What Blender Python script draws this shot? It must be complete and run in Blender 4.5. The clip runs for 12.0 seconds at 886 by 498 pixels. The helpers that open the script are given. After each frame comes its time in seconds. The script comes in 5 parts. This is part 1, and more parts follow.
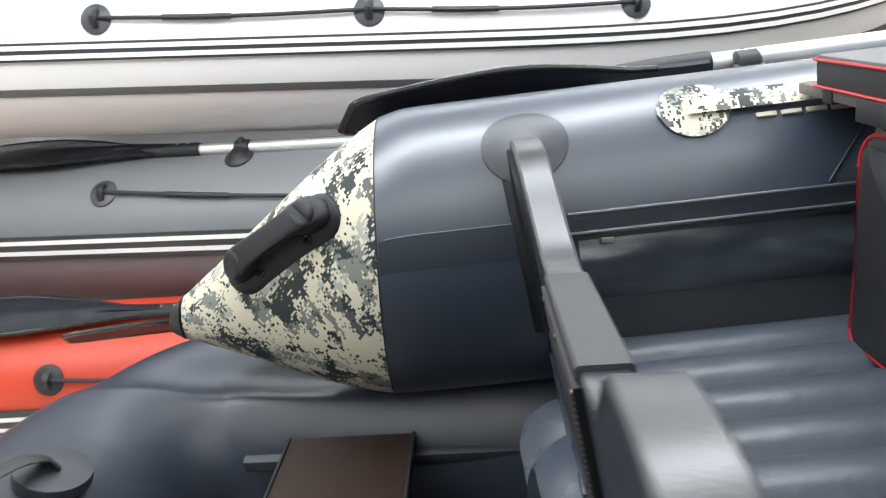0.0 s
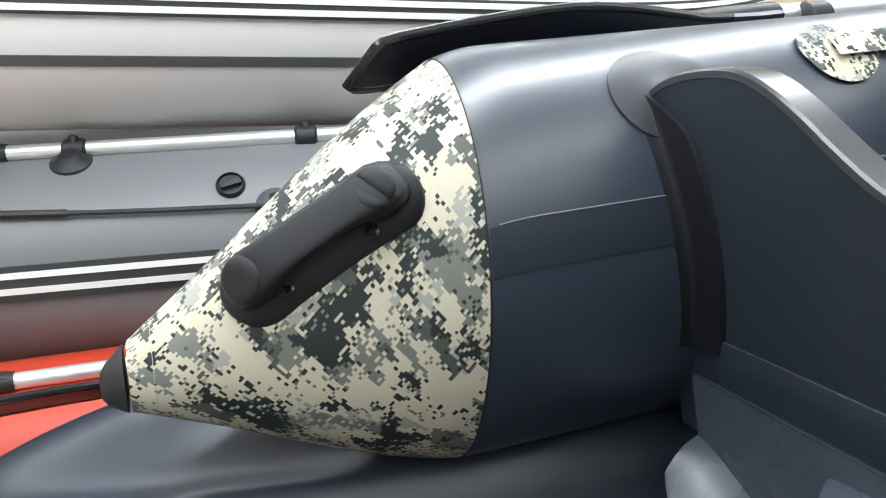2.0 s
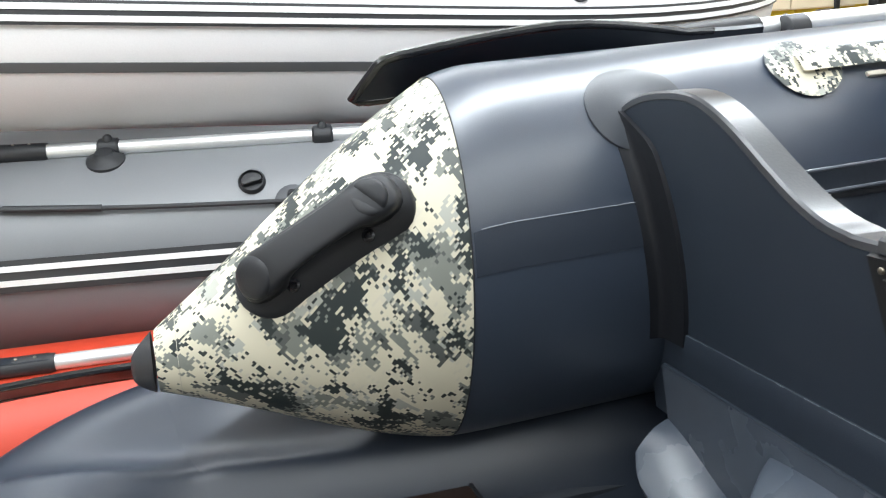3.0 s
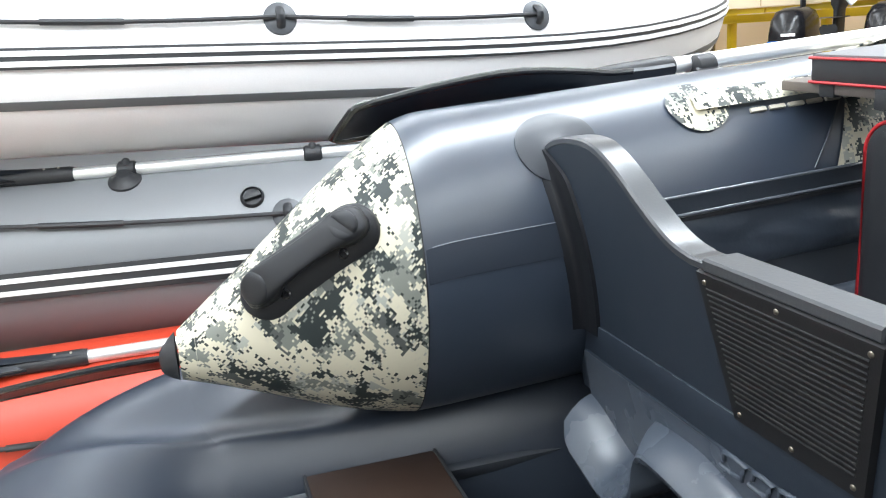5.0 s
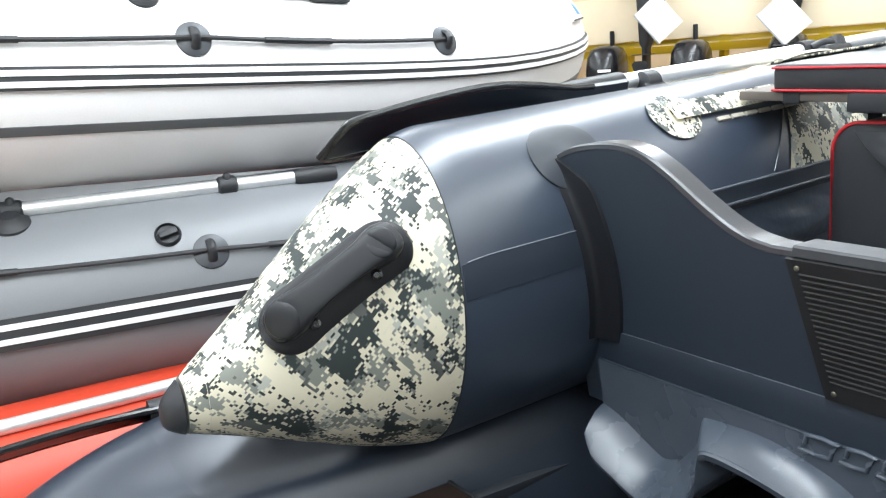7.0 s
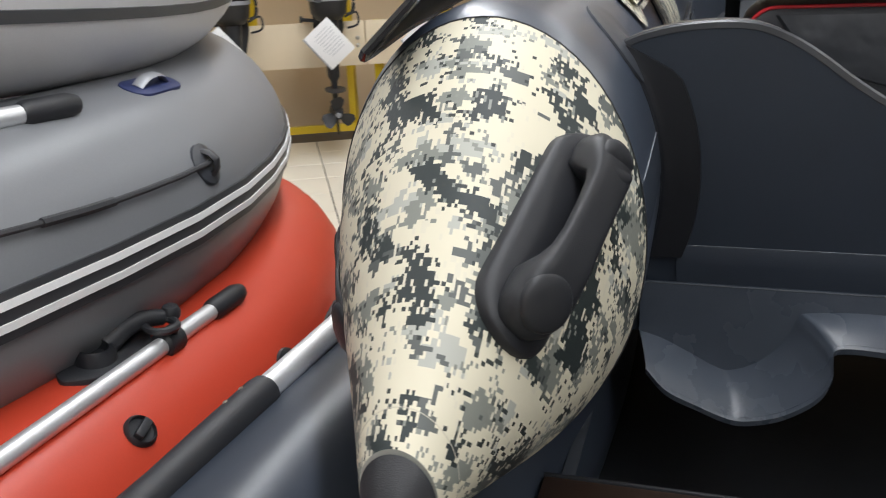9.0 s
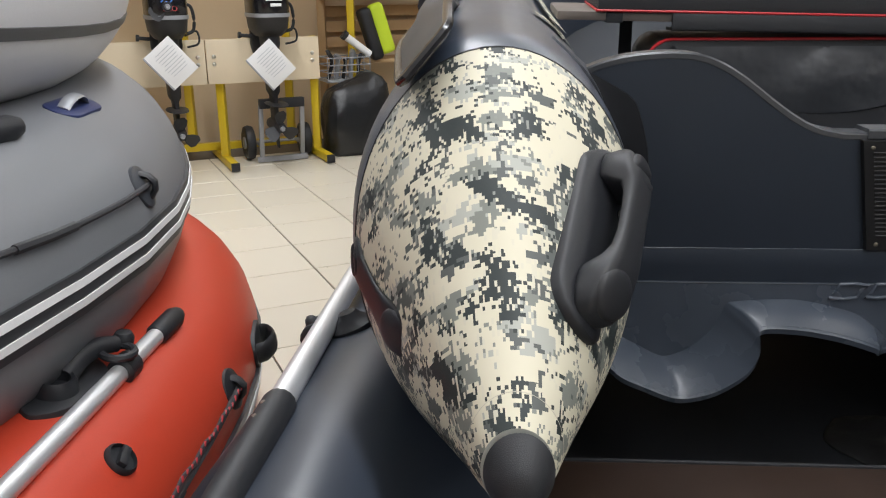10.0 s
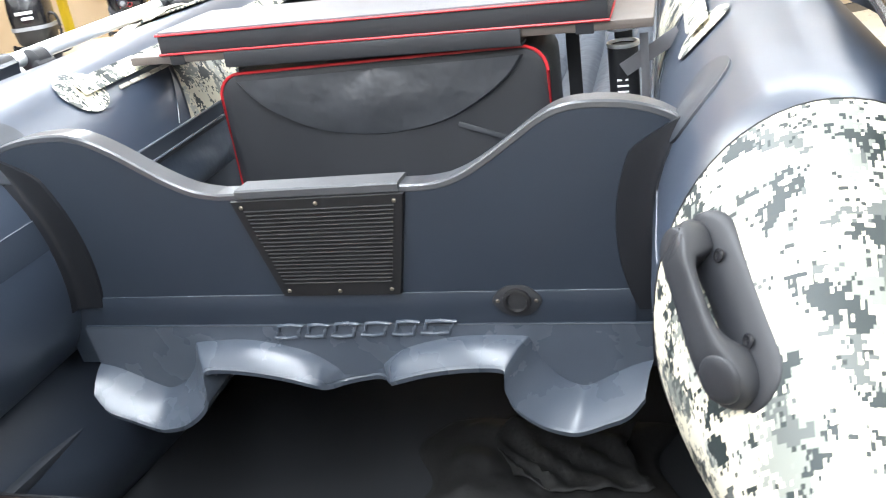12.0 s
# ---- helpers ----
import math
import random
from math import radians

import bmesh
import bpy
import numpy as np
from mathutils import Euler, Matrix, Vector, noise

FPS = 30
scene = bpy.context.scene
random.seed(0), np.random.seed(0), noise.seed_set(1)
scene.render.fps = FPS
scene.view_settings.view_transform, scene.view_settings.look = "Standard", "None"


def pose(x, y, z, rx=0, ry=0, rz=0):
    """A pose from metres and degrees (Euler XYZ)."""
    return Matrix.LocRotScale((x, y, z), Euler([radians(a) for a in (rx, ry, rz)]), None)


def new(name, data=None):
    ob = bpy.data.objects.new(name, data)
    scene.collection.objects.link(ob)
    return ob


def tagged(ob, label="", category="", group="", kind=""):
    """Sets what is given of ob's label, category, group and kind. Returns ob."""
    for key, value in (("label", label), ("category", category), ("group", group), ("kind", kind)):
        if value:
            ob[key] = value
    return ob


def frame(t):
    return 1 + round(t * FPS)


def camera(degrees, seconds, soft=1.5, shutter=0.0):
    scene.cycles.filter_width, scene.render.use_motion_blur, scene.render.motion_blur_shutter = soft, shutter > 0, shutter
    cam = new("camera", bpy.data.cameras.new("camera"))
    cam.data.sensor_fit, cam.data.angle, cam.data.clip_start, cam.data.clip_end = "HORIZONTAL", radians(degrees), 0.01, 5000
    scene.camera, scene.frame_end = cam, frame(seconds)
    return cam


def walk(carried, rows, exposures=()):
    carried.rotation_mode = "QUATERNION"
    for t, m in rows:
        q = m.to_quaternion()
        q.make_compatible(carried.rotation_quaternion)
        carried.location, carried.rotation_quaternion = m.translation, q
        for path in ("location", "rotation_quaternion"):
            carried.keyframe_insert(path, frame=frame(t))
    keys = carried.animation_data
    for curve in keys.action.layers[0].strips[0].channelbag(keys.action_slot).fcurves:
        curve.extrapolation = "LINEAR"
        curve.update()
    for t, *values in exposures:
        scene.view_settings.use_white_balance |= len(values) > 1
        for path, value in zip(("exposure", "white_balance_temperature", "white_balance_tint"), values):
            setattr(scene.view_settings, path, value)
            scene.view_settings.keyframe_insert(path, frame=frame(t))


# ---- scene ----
cam = camera(56.0, 12.0, soft=1.1, shutter=0.3)
PATH = [
    (0, 0.7996, -0.0952, 1.0913, 75.28, 4.0465, 91.31),
    (0.5, 0.6694, -0.3730, 1.0406, 77.83, 3.1849, 81.67),
    (1, 0.4388, -0.5322, 0.9858, 78.37, 3.5155, 77.39),
    (1.5, 0.3144, -0.5739, 0.9438, 78.58, 2.4620, 73.69),
    (2, 0.3079, -0.5905, 0.9332, 77.92, 2.4230, 70.86),
    (2.5, 0.3528, -0.5821, 0.9509, 77.32, 2.7993, 71.63),
    (2.7, 0.3721, -0.5711, 0.9568, 77.26, 2.6700, 72.56),
    (4.3, 0.7199, -0.6208, 1.0971, 75.15, 2.5834, 72.81),
    (4.5, 0.7242, -0.6095, 1.0943, 75.47, 3.4523, 72.85),
    (5, 0.6969, -0.5819, 1.0821, 75.78, 3.6827, 72.86),
    (5.5, 0.6991, -0.6117, 1.0832, 76.7, 2.5130, 71.88),
    (6, 0.7441, -0.7441, 1.0865, 80.1, 1.0032, 66.16),
    (6.5, 0.6600, -0.8370, 1.0653, 78.87, 1.9729, 63.53),
    (6.8, 0.5384, -0.9126, 1.0438, 78.74, 2.4510, 58.74),
    (7, 0.4872, -0.9104, 1.0478, 77.86, 3.8862, 57.43),
    (7.2, 0.4235, -0.9469, 1.0387, 76.65, 3.6235, 55.01),
    (8.8, -0.3869, -1.1744, 1.0085, 71.39, 3.3134, 21.43),
    (9, -0.4652, -1.1762, 0.9989, 71.42, 2.2634, 16.75),
    (9.2, -0.5425, -1.2109, 0.9908, 71.68, 1.7200, 12.70),
    (9.5, -0.6484, -1.2481, 1.0044, 71.8, -0.0400, 4.5900),
    (9.8, -0.7002, -1.2852, 1.0074, 72.45, 0.5600, 3.2400),
    (10, -0.7028, -1.3066, 1.0196, 72.44, 0.4500, 3.4400),
    (10.2, -0.6695, -1.3214, 1.0398, 72.28, 0.4600, 3.4800),
    (10.5, -0.5380, -1.3786, 1.0983, 71.71, 1.2200, 3.8300),
    (10.7, -0.3749, -1.4246, 1.1730, 71.27, 4.1400, 8.0000),
    (11, -0.1394, -1.4603, 1.2250, 71.7, 4.8100, 9.6100),
    (11.2, 0.0097, -1.4340, 1.1945, 72.44, 6.2300, 9.3600),
    (11.5, 0.2397, -1.3424, 1.1828, 71.59, 8.0700, 10.2),
    (11.7, 0.4000, -1.2422, 1.1808, 68.8, 7.5600, 10.42),
    (12, 0.5410, -1.1473, 1.1764, 67.67, 7.8300, 13.88),
]
walk(cam, [(t, pose(x, y, z, rx, ry, rz)) for t, x, y, z, rx, ry, rz in PATH],
     exposures=[(0.0, -0.23, 6450, 11), (0.5, -0.10, 6350, 10), (1.0, -0.22, 6350, 10), (1.5, -0.33, 6350, 10), (2.0, -0.28, 6400, 10), (2.5, -0.19, 6400, 10), (4.5, 0.17, 6250, 10), (5.5, 0.13, 6250, 10), (6.0, -0.14, 6200, 10), (6.5, 0.08, 6200, 9), (7.2, 0.13, 6300, 9),
                (8.8, -0.84, 6600, 14), (9.0, -0.84, 6600, 14), (9.2, -1.05, 6600, 14), (9.5, -0.97, 6600, 14), (10.0, -0.87, 6600, 14), (10.5, -0.32, 6400, 13), (10.7, 0.50, 6250, 12), (11.0, 0.90, 6100, 10), (11.2, 0.90, 6050, 10), (12.0, 0.84, 6300, 12)])

# ---- world and light ----
world = bpy.data.worlds.new("world")
scene.world = world
world.use_nodes = True
world.node_tree.nodes["Background"].inputs[0].default_value = (0.9, 0.95, 1.0, 1)
world.node_tree.nodes["Background"].inputs[1].default_value = 0.05

STAND_TURN = 28.0
DX, DY = math.cos(radians(STAND_TURN)), math.sin(radians(STAND_TURN))
P0 = Vector((-2.05, 3.67, 0))


def shop(s, d, z):
    """A place in the showroom: s along the back wall, d out from the motor stand into the room."""
    return Vector((P0.x + s * DX + d * DY, P0.y + s * DY - d * DX, z))


CEILING = 3.0


HANG = CEILING - 0.36


def strip_light(s, d, length, watts, up_watts):
    """A hanging batten that shines down into the room and up on to the ceiling."""
    for name, turn, energy, z in (("strip_light_down", 0, watts, HANG - 0.035), ("strip_light_up", 180, up_watts, HANG + 0.035)):
        data = bpy.data.lights.new(name, "AREA")
        data.shape, data.size, data.size_y, data.energy = "RECTANGLE", 0.16, length, energy
        data.color = (0.90, 0.96, 1.0)
        lamp = new(name, data)
        lamp.matrix_world = Matrix.Translation(shop(s, d, z)) @ pose(0, 0, 0, 0, 0, STAND_TURN) @ pose(0, 0, 0, 0, turn, 0)


LIGHT_ROWS = [(s, 4.5, 8.6, watts, up) for s, watts, up in ((-4.6, 85, 54), (-2.5, 85, 54), (-0.4, 225, 54), (1.7, 85, 30), (3.8, 85, 30))]


# ---- materials ----
def material(name, colour, rough=0.5, metal=0.0, vary=0.12, scale=6.0, grain=0.05, grain_scale=300.0, bump=0.15, bump_scale=400.0, spec=0.5, random_vary=0.0, coat=0.0, bump_depth=0.002):
    """A surface with stains at a large and a fine scale, and fine relief."""
    m = bpy.data.materials.new(name)
    m.use_nodes = True
    t = m.node_tree
    n, link = t.nodes, t.links.new
    b = n["Principled BSDF"]
    b.inputs["Roughness"].default_value = rough
    b.inputs["Metallic"].default_value = metal
    b.inputs["Specular IOR Level"].default_value = spec
    b.inputs["Coat Weight"].default_value = coat
    b.inputs["Coat Roughness"].default_value = 0.27
    co = n.new("ShaderNodeTexCoord")
    big = n.new("ShaderNodeTexNoise")
    big.inputs["Scale"].default_value, big.inputs["Detail"].default_value = scale, 5
    fine = n.new("ShaderNodeTexNoise")
    fine.inputs["Scale"].default_value, fine.inputs["Detail"].default_value = grain_scale, 2
    for k in (big, fine):
        link(co.outputs["Object"], k.inputs["Vector"])
    add = n.new("ShaderNodeMath")
    add.operation = "MULTIPLY_ADD"
    link(big.outputs[0], add.inputs[0])
    add.inputs[1].default_value, add.inputs[2].default_value = 2 * vary, 1 - vary
    add2 = n.new("ShaderNodeMath")
    add2.operation = "MULTIPLY_ADD"
    link(fine.outputs[0], add2.inputs[0])
    add2.inputs[1].default_value = 2 * grain
    link(add.outputs[0], add2.inputs[2])
    last = add2.outputs[0]
    if random_vary:
        info = n.new("ShaderNodeObjectInfo")
        rv = n.new("ShaderNodeMath")
        rv.operation = "MULTIPLY_ADD"
        link(info.outputs["Random"], rv.inputs[0])
        rv.inputs[1].default_value = random_vary
        link(last, rv.inputs[2])
        last = rv.outputs[0]
    mul = n.new("ShaderNodeVectorMath")
    mul.operation = "SCALE"
    mul.inputs[0].default_value = colour
    link(last, mul.inputs["Scale"])
    link(mul.outputs[0], b.inputs["Base Color"])
    ro = n.new("ShaderNodeMath")
    ro.operation = "MULTIPLY_ADD"
    link(big.outputs[0], ro.inputs[0])
    ro.inputs[1].default_value, ro.inputs[2].default_value = 0.16, rough - 0.08
    link(ro.outputs[0], b.inputs["Roughness"])
    if bump:
        tex = n.new("ShaderNodeTexNoise")
        tex.inputs["Scale"].default_value, tex.inputs["Detail"].default_value = bump_scale, 3
        link(co.outputs["Object"], tex.inputs["Vector"])
        bm_node = n.new("ShaderNodeBump")
        bm_node.inputs["Strength"].default_value, bm_node.inputs["Distance"].default_value = bump, bump_depth
        link(tex.outputs[0], bm_node.inputs["Height"])
        link(bm_node.outputs[0], b.inputs["Normal"])
    return m


def camo_material():
    """Digital camouflage: square cells of 5 mm on the flat pattern of the cloth, clumps of dark and grey on cream with stray cells round them."""
    m = bpy.data.materials.new("camouflage_pvc")
    m.use_nodes = True
    t = m.node_tree
    n, link = t.nodes, t.links.new
    b = n["Principled BSDF"]
    uv = n.new("ShaderNodeUVMap")

    def cells(size_u, size_v):
        k = n.new("ShaderNodeVectorMath")
        k.operation = "SNAP"
        k.inputs[1].default_value = (size_u, size_v, 1)
        link(uv.outputs[0], k.inputs[0])
        return k.outputs[0]

    def calc(op, a, c, d=None):
        k = n.new("ShaderNodeMath")
        k.operation = op
        for i, v in enumerate((a, c, d)):
            if v is None:
                continue
            if isinstance(v, (int, float)):
                k.inputs[i].default_value = v
            else:
                link(v, k.inputs[i])
        return k.outputs[0]

    def field(source, offset, scale, detail, stretch=(1.16, 0.64), rough=0.60):
        mv = n.new("ShaderNodeVectorMath")
        mv.operation = "MULTIPLY_ADD"
        link(source, mv.inputs[0])
        mv.inputs[1].default_value = (*stretch, 1)
        mv.inputs[2].default_value = (offset, offset * 1.7, 0)
        tex = n.new("ShaderNodeTexNoise")
        tex.noise_dimensions = "2D"
        tex.inputs["Scale"].default_value, tex.inputs["Detail"].default_value = scale, detail
        tex.inputs["Roughness"].default_value = rough
        link(mv.outputs[0], tex.inputs["Vector"])
        return tex.outputs[0], mv.outputs[0]

    def stray(vector):
        wn = n.new("ShaderNodeTexWhiteNoise")
        wn.noise_dimensions = "2D"
        link(vector, wn.inputs["Vector"])
        return wn.outputs["Value"]

    def layer(source, offset, scale, jitter, cut, detail=4.0):
        f, v = field(source, offset, scale, detail)
        return calc("GREATER_THAN", calc("MULTIPLY_ADD", stray(v), jitter, f), cut)

    def scatter(source, offset, scale, zone, chance):
        f, v = field(source, offset, scale, 2.0, (1.0, 0.8))
        return calc("MULTIPLY", calc("GREATER_THAN", f, zone), calc("GREATER_THAN", stray(v), chance))

    def mix(fac, a, c):
        k = n.new("ShaderNodeMix")
        k.data_type = "RGBA"
        link(fac, k.inputs[0])
        if isinstance(a, tuple):
            k.inputs[6].default_value = a
        else:
            link(a, k.inputs[6])
        k.inputs[7].default_value = c
        return k.outputs[2]

    small, tall_cell, wide = cells(0.0037, 0.0037), cells(0.0037, 0.0056), cells(0.0056, 0.0037)
    c = mix(layer(wide, 3.1, 16, 0.06, 0.628), (0.59, 0.55, 0.425, 1), (0.36, 0.365, 0.325, 1))
    c = mix(layer(small, 7.7, 17, 0.07, 0.620), c, (0.185, 0.196, 0.172, 1))
    c = mix(layer(tall_cell, 15.3, 21, 0.07, 0.645), c, (0.085, 0.094, 0.088, 1))
    c = mix(layer(small, 12.3, 19, 0.075, 0.617), c, (0.022, 0.030, 0.030, 1))
    c = mix(scatter(tall_cell, 19.9, 18, 0.54, 0.86), c, (0.026, 0.032, 0.030, 1))
    c = mix(scatter(small, 23.4, 15, 0.55, 0.88), c, (0.20, 0.21, 0.185, 1))
    c = mix(scatter(wide, 27.0, 16, 0.54, 0.86), c, (0.56, 0.525, 0.42, 1))
    link(c, b.inputs["Base Color"])
    b.inputs["Roughness"].default_value = 0.52
    b.inputs["Specular IOR Level"].default_value = 0.4
    tex = n.new("ShaderNodeTexNoise")
    tex.inputs["Scale"].default_value = 900
    bump = n.new("ShaderNodeBump")
    bump.inputs["Strength"].default_value, bump.inputs["Distance"].default_value = 0.12, 0.001
    link(tex.outputs[0], bump.inputs["Height"])
    link(bump.outputs[0], b.inputs["Normal"])
    return m


SLATE = material("slate_grey_pvc", (0.030, 0.041, 0.062), 0.36, vary=0.12, scale=3, bump=0.10, bump_scale=700, spec=1.0, coat=0.22)
CREASED = material("creased_dark_pvc", (0.034, 0.043, 0.058), 0.32, vary=0.12, scale=3, bump=0.35, bump_scale=24, spec=0.9, bump_depth=0.006)
RIBBED = material("creased_floor_pvc", (0.050, 0.060, 0.078), 0.42, vary=0.12, scale=3, bump=0.6, bump_scale=24, spec=0.55, bump_depth=0.006)
SLATE_DARK = material("dark_grey_pvc", (0.033, 0.038, 0.047), 0.42, vary=0.15, scale=8, bump=0.10, bump_scale=700)
HOLDER = material("dull_black_rubber", (0.010, 0.011, 0.014), 0.52, vary=0.2, bump=0.1, spec=0.3)
SCREW = material("tarnished_screw_steel", (0.17, 0.15, 0.12), 0.4, metal=0.8, vary=0.2, bump=0)
PATCH = material("transom_patch_rubber", (0.036, 0.041, 0.050), 0.40, vary=0.18, scale=14, bump=0.1)
RIB = material("matt_black_rib", (0.010, 0.010, 0.011), 0.5, vary=0.2, bump=0.1, spec=0.4)
PAD = material("grey_rubber_pad", (0.050, 0.054, 0.062), 0.36, vary=0.2, scale=20, bump=0.1)
SHINE = material("edge_highlight_pvc", (0.10, 0.11, 0.13), 0.18, vary=0.2, scale=14, bump=0.2, bump_scale=40, spec=1.0)
WELT = material("glossy_dark_pvc", (0.030, 0.036, 0.046), 0.24, vary=0.12, scale=8, bump=0.25, bump_scale=60)
SLATE_STRIP = material("slate_strip_pvc", (0.020, 0.027, 0.040), 0.44, vary=0.10, scale=6, bump=0.08, bump_scale=700)
LOWER_PVC = material("blue_grey_pvc", (0.025, 0.032, 0.046), 0.36, vary=0.12, scale=3, bump=0.08, bump_scale=700, spec=0.62)
CAMO = camo_material()
BLACK = material("black_rubber", (0.018, 0.019, 0.022), 0.50, vary=0.2, bump=0.25, bump_scale=900)
HANDLE = material("handle_rubber", (0.016, 0.017, 0.020), 0.44, vary=0.2, bump=0.15, bump_scale=900, spec=0.35)
BLADE = material("glossy_blade_plastic", (0.010, 0.013, 0.019), 0.40, vary=0.2, bump=0.1, bump_scale=300, spec=0.3)
BLACK_GLOSS = material("black_enamel", (0.012, 0.012, 0.014), 0.22, vary=0.2, bump=0.0)
TRIM = material("grey_rubber_trim", (0.032, 0.035, 0.041), 0.31, vary=0.3, scale=12, bump=0.10, bump_scale=300, spec=0.65)
CAP = material("worn_grey_rubber", (0.034, 0.036, 0.040), 0.52, vary=0.35, scale=18, bump=0.15, bump_scale=200, spec=0.45)
TRANSOM = material("transom_enamel", (0.017, 0.024, 0.036), 0.5, vary=0.12, scale=10, bump=0.2, bump_scale=900)
SKIRT = material("moulded_grey_plastic", (0.060, 0.072, 0.092), 0.27, vary=0.12, scale=10, bump=0.12, bump_scale=700)
ALU = material("brushed_aluminium", (0.80, 0.81, 0.82), 0.40, metal=0.75, vary=0.06, bump=0.1)
STEEL = material("bright_screw_steel", (0.55, 0.52, 0.46), 0.3, metal=1.0, vary=0.1, bump=0)
WHITE_PVC = material("white_pvc", (0.72, 0.71, 0.72), 0.38, vary=0.05, scale=3, bump=0.08, bump_scale=700)
SILVER_PVC = material("light_grey_pvc", (0.165, 0.171, 0.182), 0.40, vary=0.06, scale=3, bump=0.08, bump_scale=700)
BAG_SHINE = material("black_sheet_plastic", (0.012, 0.013, 0.015), 0.32, vary=0.2, scale=9, bump=0.5, bump_scale=22, spec=0.6, bump_depth=0.01)
STRAKE = material("black_strake_rubber", (0.034, 0.035, 0.038), 0.42, vary=0.15, bump=0.1)
BAND = material("charcoal_band", (0.085, 0.088, 0.092), 0.45, vary=0.12, bump=0.1)
STRIPE = material("white_stripe", (0.78, 0.78, 0.77), 0.42, vary=0.05, bump=0)
RED_PVC = material("orange_red_pvc", (0.50, 0.047, 0.020), 0.42, vary=0.08, scale=3, bump=0.08, bump_scale=700)
RED_PIPING = material("red_piping", (0.42, 0.016, 0.022), 0.4, vary=0.08, bump=0.1)
BAG = material("black_oxford_cloth", (0.011, 0.012, 0.015), 0.55, vary=0.25, scale=14, bump=0.4, bump_scale=1400)
FLAP = material("grey_black_cloth", (0.034, 0.036, 0.040), 0.45, vary=0.3, scale=14, bump=0.8, bump_scale=9, bump_depth=0.02)
CUSHION = material("grey_cushion_top", (0.11, 0.11, 0.118), 0.5, vary=0.12, spec=0.5, bump=0.3, bump_scale=900)
BOARD = material("brown_grey_plank", (0.095, 0.078, 0.068), 0.5, vary=0.18, scale=20, bump=0.2)
BROWN = material("brown_laminate", (0.028, 0.016, 0.011), 0.42, vary=0.2, scale=14, bump=0.15)
PLY = material("pale_plywood", (0.74, 0.62, 0.44), 0.55, vary=0.10, scale=5, grain=0.05, bump=0.15)
WALL = material("tan_wall", (0.68, 0.53, 0.35), 0.65, vary=0.08, scale=2, bump=0.2, bump_scale=120)
PAINT = material("white_wall_paint", (0.80, 0.79, 0.77), 0.7, vary=0.05, scale=2, bump=0.2, bump_scale=150)
LOW_BOUNCE_BROWN = material("low_bounce_wall_brown", (0.22, 0.20, 0.175), 0.7, vary=0.06, scale=2, bump=0.2, bump_scale=150)
YELLOW = material("yellow_enamel", (0.66, 0.47, 0.02), 0.38, vary=0.08, bump=0.1)
TILE = material("cream_floor_tile", (0.74, 0.68, 0.56), 0.30, vary=0.02, scale=9, grain=0.015, bump=0.0, random_vary=0.05)
GROUT = material("dark_grout", (0.15, 0.13, 0.105), 0.8, vary=0.2, scale=20, bump=0.3)
PAPER = material("white_paper", (0.72, 0.72, 0.72), 0.6, vary=0.04, bump=0)
INK = material("grey_ink", (0.47, 0.48, 0.50), 0.6, vary=0.1, bump=0)
BLUE = material("blue_decal", (0.03, 0.16, 0.60), 0.35, vary=0.1, bump=0)
RED_DECAL = material("red_decal", (0.55, 0.03, 0.03), 0.35, vary=0.1, bump=0)
NAVY = material("navy_pvc", (0.02, 0.03, 0.10), 0.45, vary=0.15, bump=0.1)
NEON = material("neon_yellow_cloth", (0.55, 0.72, 0.03), 0.6, vary=0.15, bump=0.3)
PINE = material("pine_shelf", (0.46, 0.30, 0.15), 0.55, vary=0.15, scale=10, bump=0.15)
GREY_STEEL = material("grey_painted_steel", (0.32, 0.33, 0.35), 0.4, metal=0.3, vary=0.1, bump=0.1)
# floor PVC blackened in its colour for the shade below the main boat
BILGE = material("shade_black_pvc", (0.0121, 0.0135, 0.0162), 0.6, vary=0.2, scale=6, bump=0.1)
# near black: the cloth's colour holds the shade under the main boat
TARP = material("shade_dark_cloth", (0.008, 0.008, 0.008), 0.7, vary=0.3, scale=8, bump=0.5, bump_scale=60)
ROPE = material("black_rope", (0.03, 0.03, 0.033), 0.7, vary=0.3, bump=0.6, bump_scale=500)
SCUFF = material("white_scratch", (0.20, 0.21, 0.24), 0.5, vary=0.1, bump=0)


# ---- mesh helpers ----
def thing(name, at, label, category, group="", kind=""):
    ob = new(name)
    ob.location = at
    ob.empty_display_size = 0.05
    return tagged(ob, label, category, group, kind)


def origin(ob):
    """The place of a thing or part in the world."""
    p = Vector(ob.location)
    while ob.parent:
        ob = ob.parent
        p += ob.location
    return p


def part(name, bm, mat, parent, label="", smooth=True):
    """One mesh object under a thing or part, from a bmesh in world coordinates."""
    o = origin(parent)
    bmesh.ops.translate(bm, verts=bm.verts, vec=-o)
    me = bpy.data.meshes.new(name)
    bmesh.ops.recalc_face_normals(bm, faces=bm.faces)
    bm.to_mesh(me)
    bm.free()
    for p in me.polygons:
        p.use_smooth = smooth
    if smooth:
        me.set_sharp_from_angle(angle=radians(42))
    me.materials.append(mat)
    ob = new(name, me)
    ob.parent = parent
    if label:
        ob["label"] = label
    return ob


